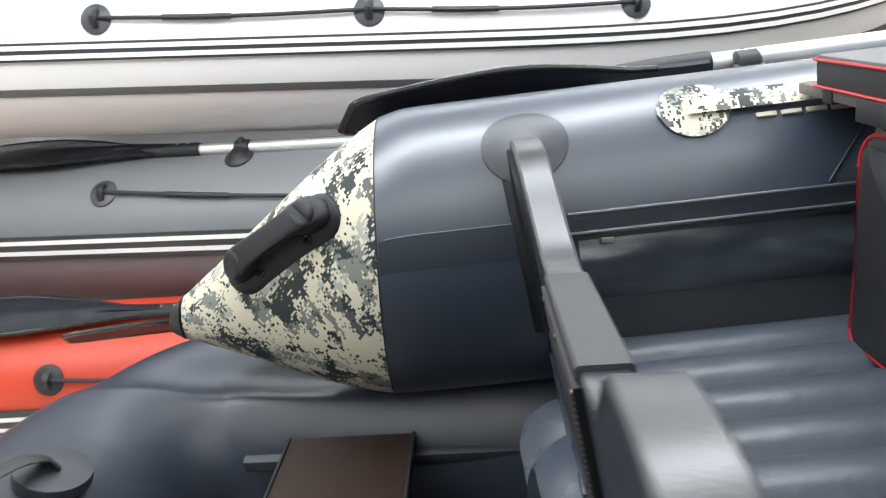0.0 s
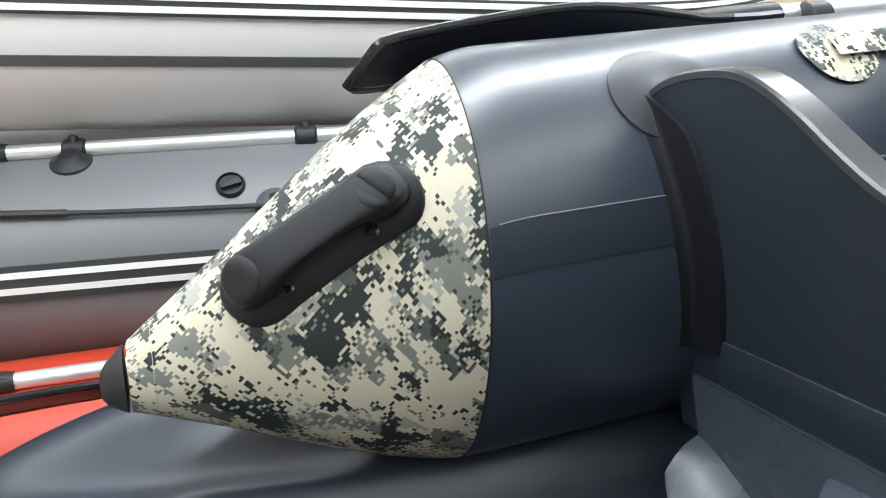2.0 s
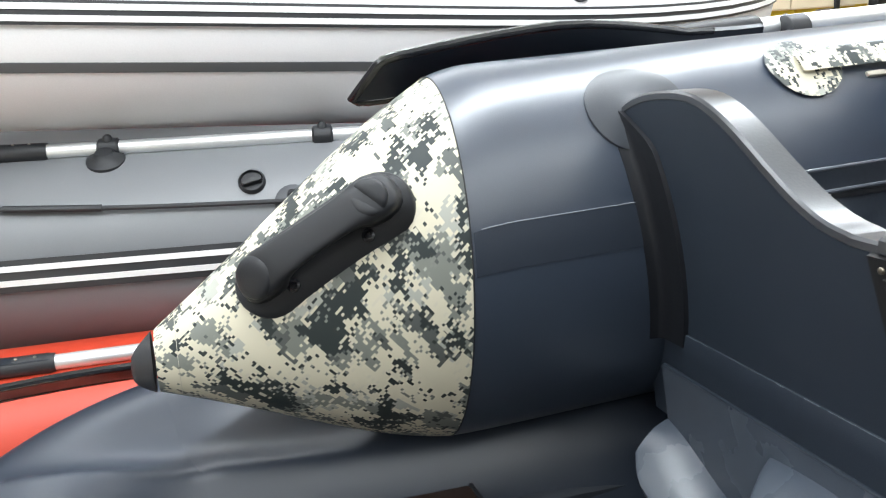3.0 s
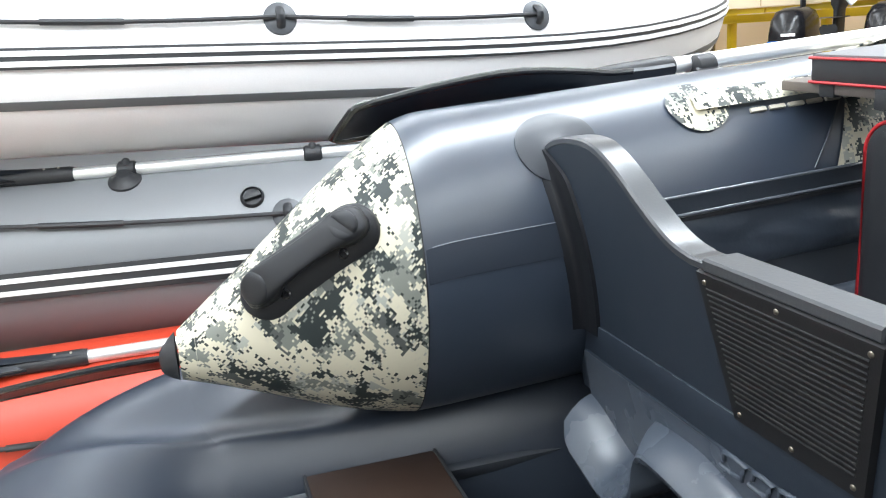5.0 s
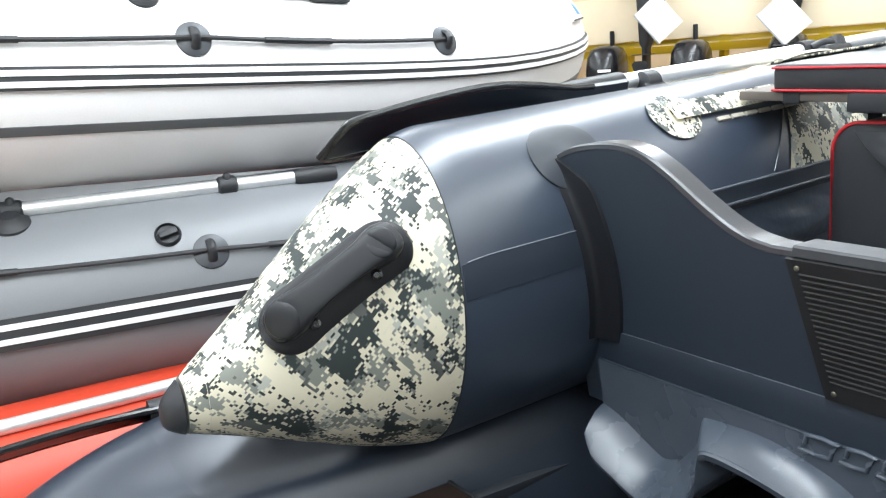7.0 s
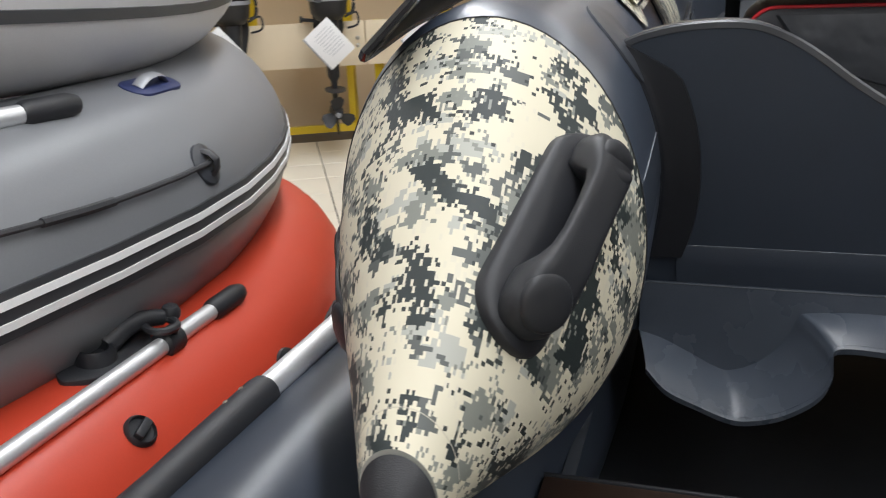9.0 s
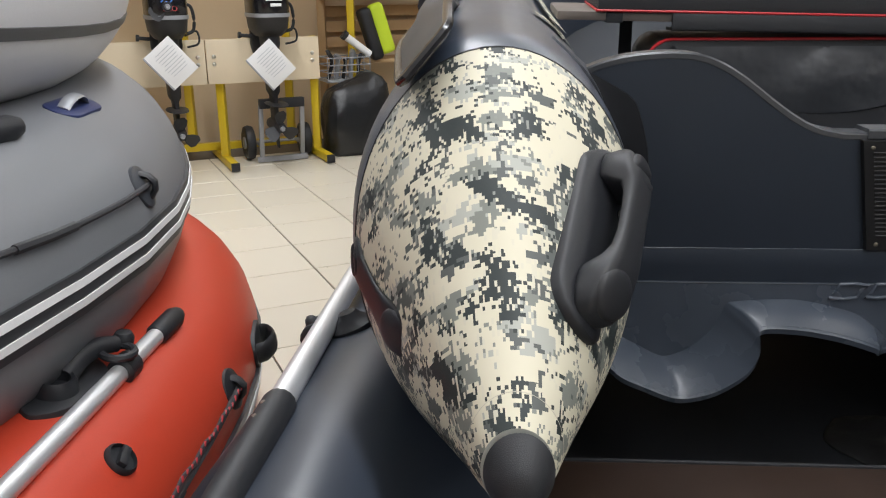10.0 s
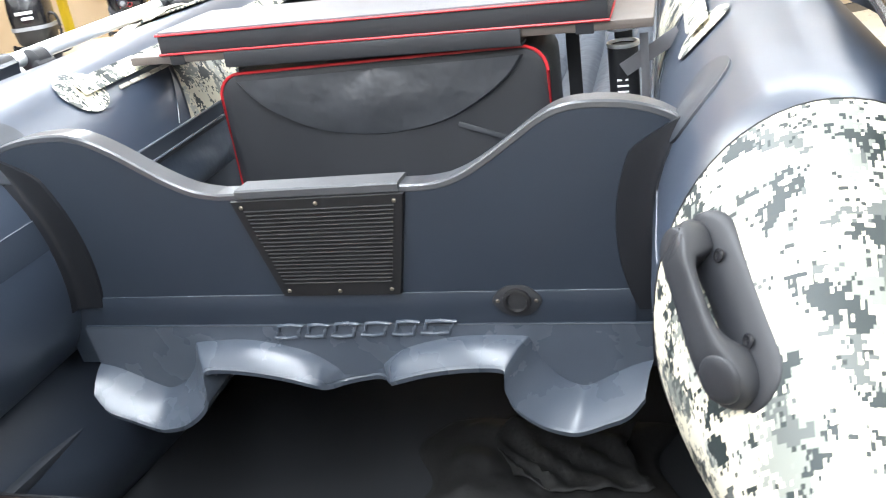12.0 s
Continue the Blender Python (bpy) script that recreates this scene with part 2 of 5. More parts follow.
def solo(name, bm, mat, label, category, group="", kind="", smooth=True):
    """One top-level mesh, with its origin at the middle of its base."""
    lo = Vector((min(v.co[i] for v in bm.verts) for i in range(3)))
    hi = Vector((max(v.co[i] for v in bm.verts) for i in range(3)))
    o = Vector(((lo.x + hi.x) / 2, (lo.y + hi.y) / 2, lo.z))
    bmesh.ops.translate(bm, verts=bm.verts, vec=-o)
    me = bpy.data.meshes.new(name)
    bmesh.ops.recalc_face_normals(bm, faces=bm.faces)
    bm.to_mesh(me)
    bm.free()
    for p in me.polygons:
        p.use_smooth = smooth
    if smooth:
        me.set_sharp_from_angle(angle=radians(42))
    me.materials.append(mat)
    ob = new(name, me)
    ob.location = o
    return tagged(ob, label, category, group, kind)


def loft(rings, caps=(True, True), closed=True, uvs=None, bm=None):
    """Skin over rings of points with as many points each."""
    bm = bm or bmesh.new()
    layer = bm.loops.layers.uv.verify() if uvs else None
    vs = [[bm.verts.new(p) for p in ring] for ring in rings]
    k = len(rings[0])
    for i in range(len(vs) - 1):
        for j in range(k if closed else k - 1):
            a = (j + 1) % k
            f = bm.faces.new((vs[i][j], vs[i][a], vs[i + 1][a], vs[i + 1][j]))
            if uvs:
                ja = j + 1
                for lp, (ii, jj) in zip(f.loops, ((i, j), (i, ja), (i + 1, ja), (i + 1, j))):
                    lp[layer].uv = uvs(ii, jj)
    if closed:
        if caps[0]:
            bm.faces.new(vs[0][::-1])
        if caps[1]:
            bm.faces.new(vs[-1])
    return bm


def frames_along(path, up=(0, 0, 1)):
    """Side and up directions at each point of a path."""
    out = []
    for i, p in enumerate(path):
        d = (Vector(path[min(i + 1, len(path) - 1)]) - Vector(path[max(i - 1, 0)])).normalized()
        u = Vector(up)
        side = d.cross(u)
        if side.length < 1e-4:
            side = d.cross(Vector((1, 0, 0)))
        side.normalize()
        out.append((side, side.cross(d).normalized()))
    return out


def sweep(path, a, b=None, n=12, caps=(True, True), up=(0, 0, 1), bm=None):
    """A tube of half width a and half height b along a path; either may be a list."""
    path = [Vector(p) for p in path]
    fr = frames_along(path, up)
    rings = []
    for i, p in enumerate(path):
        ra = a[i] if isinstance(a, (list, tuple)) else a
        rb = ra if b is None else (b[i] if isinstance(b, (list, tuple)) else b)
        s, u = fr[i]
        rings.append([p + s * ra * math.cos(2 * math.pi * j / n) + u * rb * math.sin(2 * math.pi * j / n) for j in range(n)])
    return loft(rings, caps, bm=bm)


def strip(path, a, b, bevel, up=(0, 0, 1)):
    """A bar of half width a and half height b with bevelled edges along a path."""
    path = [Vector(p) for p in path]
    section = [(a, -b + bevel), (a, b - bevel), (a - bevel, b), (-a + bevel, b), (-a, b - bevel), (-a, -b + bevel), (-a + bevel, -b), (a - bevel, -b)]
    rings = [[p + s * x + u * z for x, z in section] for p, (s, u) in zip(path, frames_along(path, up))]
    return loft(rings)


def band(path, a, b, a0, a1, proud, n=6, thick=0.004, up=(0, 0, 1)):
    """A strip that lies on a tube of half width a and half height b between two angles (degrees, from the side direction)."""
    path = [Vector(p) for p in path]
    fr = frames_along(path, up)
    rings = []
    for (s, u), p in zip(fr, path):
        angs = [radians(a0 + (a1 - a0) * j / n) for j in range(n + 1)]
        outer = [p + s * (a + proud) * math.cos(g) + u * (b + proud) * math.sin(g) for g in angs]
        inner = [p + s * (a + proud - thick) * math.cos(g) + u * (b + proud - thick) * math.sin(g) for g in angs[::-1]]
        rings.append(outer + inner)
    return loft(rings)


def smooth_path(points, steps=8):
    """A curve through points (Catmull-Rom)."""
    pts = [Vector(p) for p in points]
    out = []
    for i in range(len(pts) - 1):
        p0, p1, p2, p3 = pts[max(i - 1, 0)], pts[i], pts[i + 1], pts[min(i + 2, len(pts) - 1)]
        for k in range(steps):
            t = k / steps
            out.append(0.5 * ((2 * p1) + (p2 - p0) * t + (2 * p0 - 5 * p1 + 4 * p2 - p3) * t * t + (3 * p1 - p0 - 3 * p2 + p3) * t ** 3))
    out.append(pts[-1])
    return out


def rod(p, q, r, n=14, r2=None, bm=None):
    return sweep([p, q], [r, r if r2 is None else r2], n=n, up=(0, 0, 1), bm=bm)


def box(m, sx, sy, sz, bevel=0.004, segments=2, bm=None):
    """A bevelled box of full sizes, centred, at the pose m."""
    own = bmesh.new()
    bmesh.ops.create_cube(own, size=1)
    bmesh.ops.scale(own, vec=(sx, sy, sz), verts=own.verts)
    if bevel:
        bmesh.ops.bevel(own, geom=own.edges[:], offset=min(bevel, 0.49 * min(sx, sy, sz)), segments=segments, profile=0.6, affect="EDGES")
    bmesh.ops.transform(own, matrix=m, verts=own.verts)
    if bm is None:
        return own
    me = bpy.data.meshes.new("join")
    own.to_mesh(me)
    own.free()
    bm.from_mesh(me)
    bpy.data.meshes.remove(me)
    return bm


def beam(p, q, w, h, bevel=0.003, up=(0, 0, 1)):
    """A square bar from p to q: w across, h in the up direction."""
    p, q = Vector(p), Vector(q)
    d = (q - p).normalized()
    s = d.cross(Vector(up))
    if s.length < 1e-4:
        s = d.cross(Vector((1, 0, 0)))
    s.normalize()
    u = s.cross(d)
    m = Matrix((s, d, u)).transposed().to_4x4()
    m.translation = (p + q) / 2
    return box(m, w, (q - p).length, h, bevel)


def basis(at, x, normal):
    """A pose at a place with its z along normal and its x near the given direction."""
    z = Vector(normal).normalized()
    x = Vector(x)
    x = (x - z * x.dot(z)).normalized()
    m = Matrix((x, z.cross(x), z)).transposed().to_4x4()
    m.translation = at
    return m


def lathe(m, profile, n=20, bm=None):
    """Profile of (radius, height) turned round the z axis of m."""
    rings = [[m @ Vector((r * math.cos(2 * math.pi * j / n), r * math.sin(2 * math.pi * j / n), h)) for j in range(n)] for r, h in profile]
    return loft(rings, bm=bm)


def plate(m, outline, thick, bevel=0.0):
    """A flat piece from an outline in the xy plane of m, thick along +z."""
    bm = bmesh.new()
    lo = [bm.verts.new((x, y, 0)) for x, y in outline]
    f = bm.faces.new(lo)
    ext = bmesh.ops.extrude_face_region(bm, geom=[f])
    top = [v for v in ext["geom"] if isinstance(v, bmesh.types.BMVert)]
    bmesh.ops.translate(bm, verts=top, vec=(0, 0, thick))
    if bevel:
        es = [e for e in bm.edges if all(v in set(top) for v in e.verts)]
        bmesh.ops.bevel(bm, geom=es, offset=bevel, segments=2, profile=0.5, affect="EDGES")
    bmesh.ops.transform(bm, matrix=m, verts=bm.verts)
    return bm


def stadium(length, width, n=10):
    """Outline of a bar with round ends, along x."""
    r, h = width / 2, length / 2 - width / 2
    return [(h + r * math.cos(a), r * math.sin(a)) for a in (math.pi * (k / n - 0.5) for k in range(n + 1))] + \
           [(-h + r * math.cos(a), r * math.sin(a)) for a in (math.pi * (k / n + 0.5) for k in range(n + 1))]


# ---- the showroom ----
def shop_box(s, d, z, ss, dd, zz, bevel=0.0):
    return box(Matrix.Translation(shop(s, d, z)) @ pose(0, 0, 0, 0, 0, STAND_TURN), ss, dd, zz, bevel)


S0, S1, D0, D1 = -7.0, 8.0, -0.62, 9.5
floor = solo("floor", shop_box((S0 + S1) / 2, (D0 + D1) / 2, -0.056, S1 - S0, D1 - D0, 0.1), GROUT, "dark grout bed under cream floor tiles", "floor", kind="structure", smooth=False)
solo("ceiling", shop_box((S0 + S1) / 2, (D0 + D1) / 2, CEILING + 0.05, S1 - S0, D1 - D0, 0.1), PAINT, "plain white painted ceiling", "ceiling", kind="structure", smooth=False)
solo("wall_back", shop_box((S0 + S1) / 2, D0 - 0.1, CEILING / 2, S1 - S0 + 0.4, 0.2, CEILING), WALL, "tan board wall behind the motor stand", "wall", kind="structure", smooth=False)
# front and side walls are added to close the room, dark to bounce less light
solo("wall_front", shop_box((S0 + S1) / 2, D1 + 0.1, CEILING / 2, S1 - S0 + 0.4, 0.2, CEILING), LOW_BOUNCE_BROWN, "plain added wall, dull brown to cut bounced light", "wall", kind="structure", smooth=False)
solo("wall_left", shop_box(S0 - 0.1, (D0 + D1) / 2, CEILING / 2, 0.2, D1 - D0, CEILING), LOW_BOUNCE_BROWN, "plain added wall, dull brown to cut bounced light", "wall", kind="structure", smooth=False)
solo("wall_right", shop_box(S1 + 0.1, (D0 + D1) / 2, CEILING / 2, 0.2, D1 - D0, CEILING), LOW_BOUNCE_BROWN, "plain added wall, dull brown to cut bounced light", "wall", kind="structure", smooth=False)

for s, d, length, watts, up_watts in LIGHT_ROWS:
    strip_light(s, d, length, watts, up_watts)
    lum = thing("ceiling_light", shop(s, d, HANG), "long white batten light hung under the ceiling", "ceiling light", "ceiling lights")
    part("housing", shop_box(s, d, HANG, 0.15, length + 0.05, 0.05, 0.006), PAINT, lum)
    for dd in (-3.4, 0.0, 3.4):
        part("hanger", rod(shop(s, d + dd, HANG + 0.02), shop(s, d + dd, CEILING), 0.006, 8), GREY_STEEL, lum)


# ---- inflatable boats ----
def bow_path(xn, w, y0, lb, z, stern, rise, n=26, slope=0.0, pivot=0.0):
    """Middle line of a boat's tube: near side, round the bow, far side."""
    xc = xn - w
    pts = [Vector((xn, stern + (y0 - stern) * k / 8, z)) for k in range(8)]
    for k in range(n + 1):
        a = math.pi * k / n
        y = y0 + lb * math.sin(a)
        pts.append(Vector((xc + w * math.cos(a), y, z + rise * math.sin(a) ** 3)))
    pts += [Vector((xn - 2 * w, y0 + (stern - y0) * k / 8, z)) for k in range(1, 9)]
    return [Vector((p.x, p.y, p.z + slope * (p.y - pivot))) for p in pts]


def on_tube(path, r, y, ang, out=0.0, far=False):
    """Place and outward normal on the near side of a tube, at y, ang degrees above the side."""
    near = path[: len(path) // 2 + 1]
    for p, q in zip(near, near[1:]):
        if min(p.y, q.y) <= y <= max(p.y, q.y):
            f = (y - p.y) / (q.y - p.y) if q.y != p.y else 0
            c = p.lerp(q, f)
            d = (q - p).normalized()
            side = d.cross(Vector((0, 0, 1))).normalized()
            nrm = side * math.cos(radians(ang)) + Vector((0, 0, 1)) * math.sin(radians(ang))
            return c + nrm * (r + out), nrm, d
    raise ValueError(y)


def rope_pad(parent, at, nrm, along, r=0.042, mat=None):
    """A round rubber patch with a strap loop for the lifeline."""
    m = basis(at - nrm * 0.004, along, nrm)
    pad = part("rope_pad", lathe(m, [(r, 0), (r * 0.97, 0.006), (r * 0.7, 0.010), (r * 0.3, 0.013), (0.001, 0.014)], 22), mat or PAD, parent)
    bm = sweep([m @ Vector((0, -0.024, 0.008)), m @ Vector((0, -0.014, 0.022)), m @ Vector((0, 0, 0.028)), m @ Vector((0, 0.014, 0.022)), m @ Vector((0, 0.024, 0.008))], 0.011, 0.006, n=8, up=nrm)
    part("loop", bm, BLACK, pad)


def strakes(parent, path, r, centre, half, stripes, label=""):
    s = part("rubbing_strake", band(path, r, r, centre - half, centre + half, 0.008, n=4, thick=0.012), STRAKE, parent, label)
    for a0, a1 in stripes:
        part("stripe", band(path, r, r, a0, a1, 0.0105, n=1, thick=0.006), STRIPE, s, "white stripe")


def lifeline(parent, path, r, ys, angs, mat=None):
    for y, ang in zip(ys, angs):
        at, nrm, d = on_tube(path, r, y, ang)
        rope_pad(parent, at, nrm, d, mat=mat)
    for a, b, ga, gb in zip(ys, ys[1:], angs, angs[1:]):
        pts = []
        for k in range(13):
            y = a + (b - a) * k / 12
            at, nrm, d = on_tube(path, r, y, ga + (gb - ga) * k / 12 - 1.5 * math.sin(math.pi * k / 12), 0.012)
            pts.append(at)
        part("lifeline", sweep(pts, 0.0055, n=7), ROPE, parent, "thin black lifeline")
        part("rope_sleeve", sweep(pts[3:7], 0.0080, n=7), BLACK, parent)


def valve(parent, at, nrm, along, r=0.036):
    m = basis(at - nrm * 0.004, along, nrm)
    v = part("valve", lathe(m, [(r, 0), (r, 0.008), (r * 0.86, 0.013), (r * 0.8, 0.006), (0.001, 0.006)], 24), BLACK, parent, "black screw-in air valve")
    part("cap", box(m @ pose(0, 0, 0.012, 0, 0, 15), r * 1.45, r * 0.55, 0.014, 0.004), BLACK, v)


def oar(at_tip, joint, grip, up, group, label, blade_w=0.16, shaft_r=0.016, clips=(), neck=0.17):
    """An oar: black blade and neck, bare aluminium shaft, black grip."""
    tip, joint, grip, up = Vector(at_tip), Vector(joint), Vector(grip), Vector(up).normalized()
    ob = thing("oar", tip.lerp(grip, 0.5), label, "oar", group)
    d = (grip - tip).normalized()
    length = (joint - tip).length
    side = d.cross(up).normalized()
    rings, rim_a, rim_b = [], [], []
    for f in (0.0, 0.012, 0.03, 0.055) + tuple(k / 14 for k in range(1, 15)):
        w = blade_w / 2 * (0.80 + 0.2 * math.sin(min(1, f * 2.2) * math.pi / 2)) if f < 0.45 else blade_w / 2 * (1 - ((f - 0.45) / 0.42) ** 1.3 * 0.86) if f < 0.87 else blade_w / 2 * 0.13
        w = max(w, shaft_r * 1.15) * (1 if f > 0.05 else 0.80 + 0.20 * math.sqrt(1 - (1 - f / 0.05) ** 2))
        th = 0.004 + 0.013 * min(1, max(0, (f - 0.1) / 0.8)) ** 1.2
        rib = 0.004 + shaft_r * 1.1 * min(1, max(0, f - 0.3) / 0.5)
        sag = 0.018 * math.sin(math.pi * min(1, f * 1.1))
        c = tip + d * length * f + up * sag
        ring = [c + side * w - up * 0.004, c + side * w * 0.9 + up * th * 0.4, c + side * w * 0.35 + up * th * 0.8, c + side * shaft_r * 0.7 + up * rib * 0.9, c + up * rib,
                c - side * shaft_r * 0.7 + up * rib * 0.9, c - side * w * 0.35 + up * th * 0.8, c - side * w * 0.9 + up * th * 0.4, c - side * w - up * 0.004,
                c - side * w * 0.4 - up * th * 0.6, c - up * rib * 0.8, c + side * w * 0.4 - up * th * 0.6]
        rings.append(ring)
        lean = 0.034 * max(0.0, 1 - f / 0.16)
        ring[:] = [p - d * lean * (1 - (p - c).dot(side) / w) / 2 for p in ring]
        if f < 0.86:
            rim_a.append(c + side * (w - 0.004))
            rim_b.append(c - side * (w - 0.004) - d * lean)
    blade = part("blade", loft(rings), BLADE, ob, "black moulded paddle blade")
    part("blade_rim", sweep(rim_a[::-1] + rim_b, 0.0075, 0.0065, n=8, up=up), BLACK_GLOSS, blade, "raised glossy rim")
    part("neck", sweep([joint - d * neck, joint - d * 0.10, joint, joint + d * 0.01], [shaft_r * 1.12, shaft_r * 1.26, shaft_r * 1.28, shaft_r * 1.2], n=16), BLACK, ob)
    for k in (0.025, 0.060):
        part("rivet", lathe(basis(joint - d * k + up * shaft_r * 1.25, d, up), [(0.0035, 0), (0.003, 0.0015), (0.001, 0.002)], 8), STEEL, ob)
    part("shaft", rod(joint - d * 0.05, grip - d * 0.04, shaft_r, 18), ALU, ob, "bare aluminium shaft")
    part("grip", sweep([grip - d * 0.11, grip - d * 0.10, grip - d * 0.02, grip], [shaft_r * 1.1, shaft_r * 1.35, shaft_r * 1.35, shaft_r * 1.0]), BLACK, ob)
    for f in clips:
        c = tip.lerp(grip, f)
        clip = part("oar_clip", sweep([c - d * 0.024, c - d * 0.019, c + d * 0.019, c + d * 0.024], [shaft_r * 1.15, shaft_r * 1.5, shaft_r * 1.5, shaft_r * 1.15], n=18), BLACK, ob)
        part("foot", box(basis(c - up * shaft_r * 1.2, d, up), 0.060, 0.034, 0.018, 0.007), BLACK, clip)
        part("tab", sweep([c + up * shaft_r * 1.3, c + up * (shaft_r * 1.3 + 0.010), c + up * (shaft_r * 1.3 + 0.014)], [0.012, 0.009, 0.003], n=10, up=d), BLACK, clip)
    return ob


# red boat on the floor
RED_R = 0.208
red_path = bow_path(-1.405, 0.90, 0.0, 1.30, 0.208, -2.4, 0.0)
red_boat = thing("inflatable_boat", (-2.2, -0.3, 0), "orange-red inflatable boat lying at the bottom of a stack", "boat", "stacked boats")
part("tube", sweep(red_path, RED_R, n=40), RED_PVC, red_boat, "orange-red air tube")
strakes(red_boat, red_path, RED_R, -13, 11, [(-10, -7), (-19, -16)])
lifeline(red_boat, red_path, RED_R, [-1.24, -0.52, 0.14], [19, 13, 16], mat=BLACK)
valve(red_boat, *on_tube(red_path, RED_R, -0.25, 43), r=0.027)
at, nrm, d = on_tube(red_path, RED_R, 0.40, 6)
m = basis(at, d, nrm)
grab = part("grab_handle", plate(m @ pose(0, 0, -0.006), stadium(0.165, 0.078, 8), 0.012, 0.003), BLACK, red_boat, "black rubber grab handle")
part("grip", sweep(smooth_path([m @ Vector(p) for p in ((-0.060, 0, 0.002), (-0.050, 0, 0.026), (0, 0, 0.040), (0.050, 0, 0.026), (0.060, 0, 0.002))], 4), 0.024, 0.008, n=10, up=nrm), BLACK, grab)
pts = []
for k in range(30):
    f = k / 29
    at, nrm, d = on_tube(red_path, RED_R, 0.14 - 0.62 * f, 15 + 2 * math.sin(3 * f), 0.016)
    pts.append(at + Vector((0, 0, 0.004 * math.sin(40 * f))))
cord = part("cord", sweep(pts, 0.0040, n=6), ROPE, red_boat, "black and red braided cord")
for k in range(29):
    a, b = pts[k].lerp(pts[k + 1], 0.1), pts[k].lerp(pts[k + 1], 0.55)
    part("red_strand", sweep([a + Vector((0.001, 0, 0.004)), b + Vector((0.003, 0, 0.000))], 0.0022, n=6), RED_PIPING, cord)
at, nrm, d = on_tube(red_path, RED_R, -0.13, 83)
m = basis(at, d, nrm)
lock = part("rowlock", plate(m @ pose(-0.02, 0, -0.006), [(x * (1 - 0.15 * abs(x) / 0.12), y * (1 - (x / 0.15) ** 2)) for x, y in stadium(0.24, 0.11, 10)], 0.014, 0.003), BLACK, red_boat, "black rowlock on its pad")
part("socket", lathe(m @ pose(-0.045, 0, 0.006, 0, 0, 0), [(0.034, 0), (0.032, 0.018), (0.027, 0.026), (0.022, 0.024), (0.020, 0.010), (0.001, 0.008)], 22), HANDLE, lock)
part("arm", sweep(smooth_path([m @ Vector(p) for p in ((-0.02, 0.0, 0.018), (0.02, -0.006, 0.034), (0.055, -0.020, 0.040), (0.085, -0.038, 0.036))], 4), [0.020 - 0.0005 * k for k in range(13)], n=12), BLACK, lock)
part("clamp_ring", sweep([m @ Vector((0.060 + 0.026 * math.cos(g), -0.052 + 0.026 * math.sin(g), 0.034)) for g in (2 * math.pi * k / 16 for k in range(17))], 0.007, n=8), BLACK, lock)
part("knob", lathe(m @ pose(0.098, -0.045, 0.028), [(0.012, 0), (0.017, 0.006), (0.018, 0.016), (0.013, 0.025), (0.001, 0.027)], 14), BLACK, lock)

# grey boat in the middle of the stack
GREY_R = 0.245
grey_path = bow_path(-1.535, 0.85, -0.3, 1.55, 0.60, -2.4, 0.12, slope=-0.04, pivot=-0.5)
# it lies askew in the stack, its stern turned away
grey_path = [Vector((p.x - 0.16 * max(0.0, 0.15 - p.y), p.y, p.z - 0.05 * max(0.0, 0.15 - p.y))) for p in grey_path]
grey_boat = thing("inflatable_boat", (-2.3, -0.3, 0.37), "light grey inflatable boat with striped rubbing strake, stacked", "boat", "stacked boats")
part("tube", sweep(grey_path, GREY_R, n=44), SILVER_PVC, grey_boat, "light grey air tube")
strakes(grey_boat, grey_path, GREY_R, 0, 8, [(2.4, 5.2), (-4.6, -1.8)])
lifeline(grey_boat, grey_path, GREY_R, [-1.128, -0.338, 0.15], [36, 26, 22])
valve(grey_boat, *on_tube(grey_path, GREY_R, -0.424, 39), r=0.030)
at, nrm, d = on_tube(grey_path, GREY_R, 0.24, 70)
m = basis(at, d, nrm)
hp = part("patch", plate(m @ pose(0, 0, -0.02), stadium(0.17, 0.070, 10), 0.022, 0.003), NAVY, grey_boat, "navy blue handle patch")
part("strap", sweep(smooth_path([m @ Vector(p) for p in ((-0.05, 0, 0.002), (-0.03, 0, 0.016), (0, 0, 0.021), (0.03, 0, 0.016), (0.05, 0, 0.002))], 4), 0.012, 0.003, n=8, up=nrm), GREY_STEEL, hp, "grey webbing strap")

# white boat on top of the stack
WHITE_R = 0.248
white_path = bow_path(-1.685, 0.72, -0.05, 1.26, 1.075, -2.4, 0.15, slope=-0.042, pivot=-0.4)
white_boat = thing("inflatable_boat", (-2.4, -0.3, 0.83), "white inflatable boat with charcoal stripes on top of a stack", "boat", "stacked boats")
part("tube", sweep(white_path, WHITE_R, n=44), WHITE_PVC, white_boat, "white air tube")
strakes(white_boat, white_path, WHITE_R, 0, 5.5, [(1.2, 4.0), (-4.0, -1.2)])
part("band", band(white_path, WHITE_R, WHITE_R, -28, -23, 0.003, n=3, thick=0.006), BAND, white_boat, "charcoal band under the strake")
lifeline(white_boat, white_path, WHITE_R, [-1.055, -0.335, 0.32], [19, 19.3, 18])
valve(white_boat, *on_tube(white_path, WHITE_R, -0.42, 46))
at, nrm, d = on_tube(white_path, WHITE_R, 0.98, 33)
m = basis(at, d, nrm)
badge = part("badge", plate(m @ pose(0, 0, -0.010), [(-0.085, -0.055), (0.10, -0.060), (0.12, 0.005), (-0.03, 0.085)], 0.0135, 0.001), WHITE_PVC, white_boat, "small white badge with blue and black shapes")
part("blue_shape", plate(m @ pose(0.06, -0.012, 0.002), [(-0.022, -0.028), (0.030, -0.03), (0.035, 0.0), (0.0, 0.028)], 0.0025), BLUE, badge)
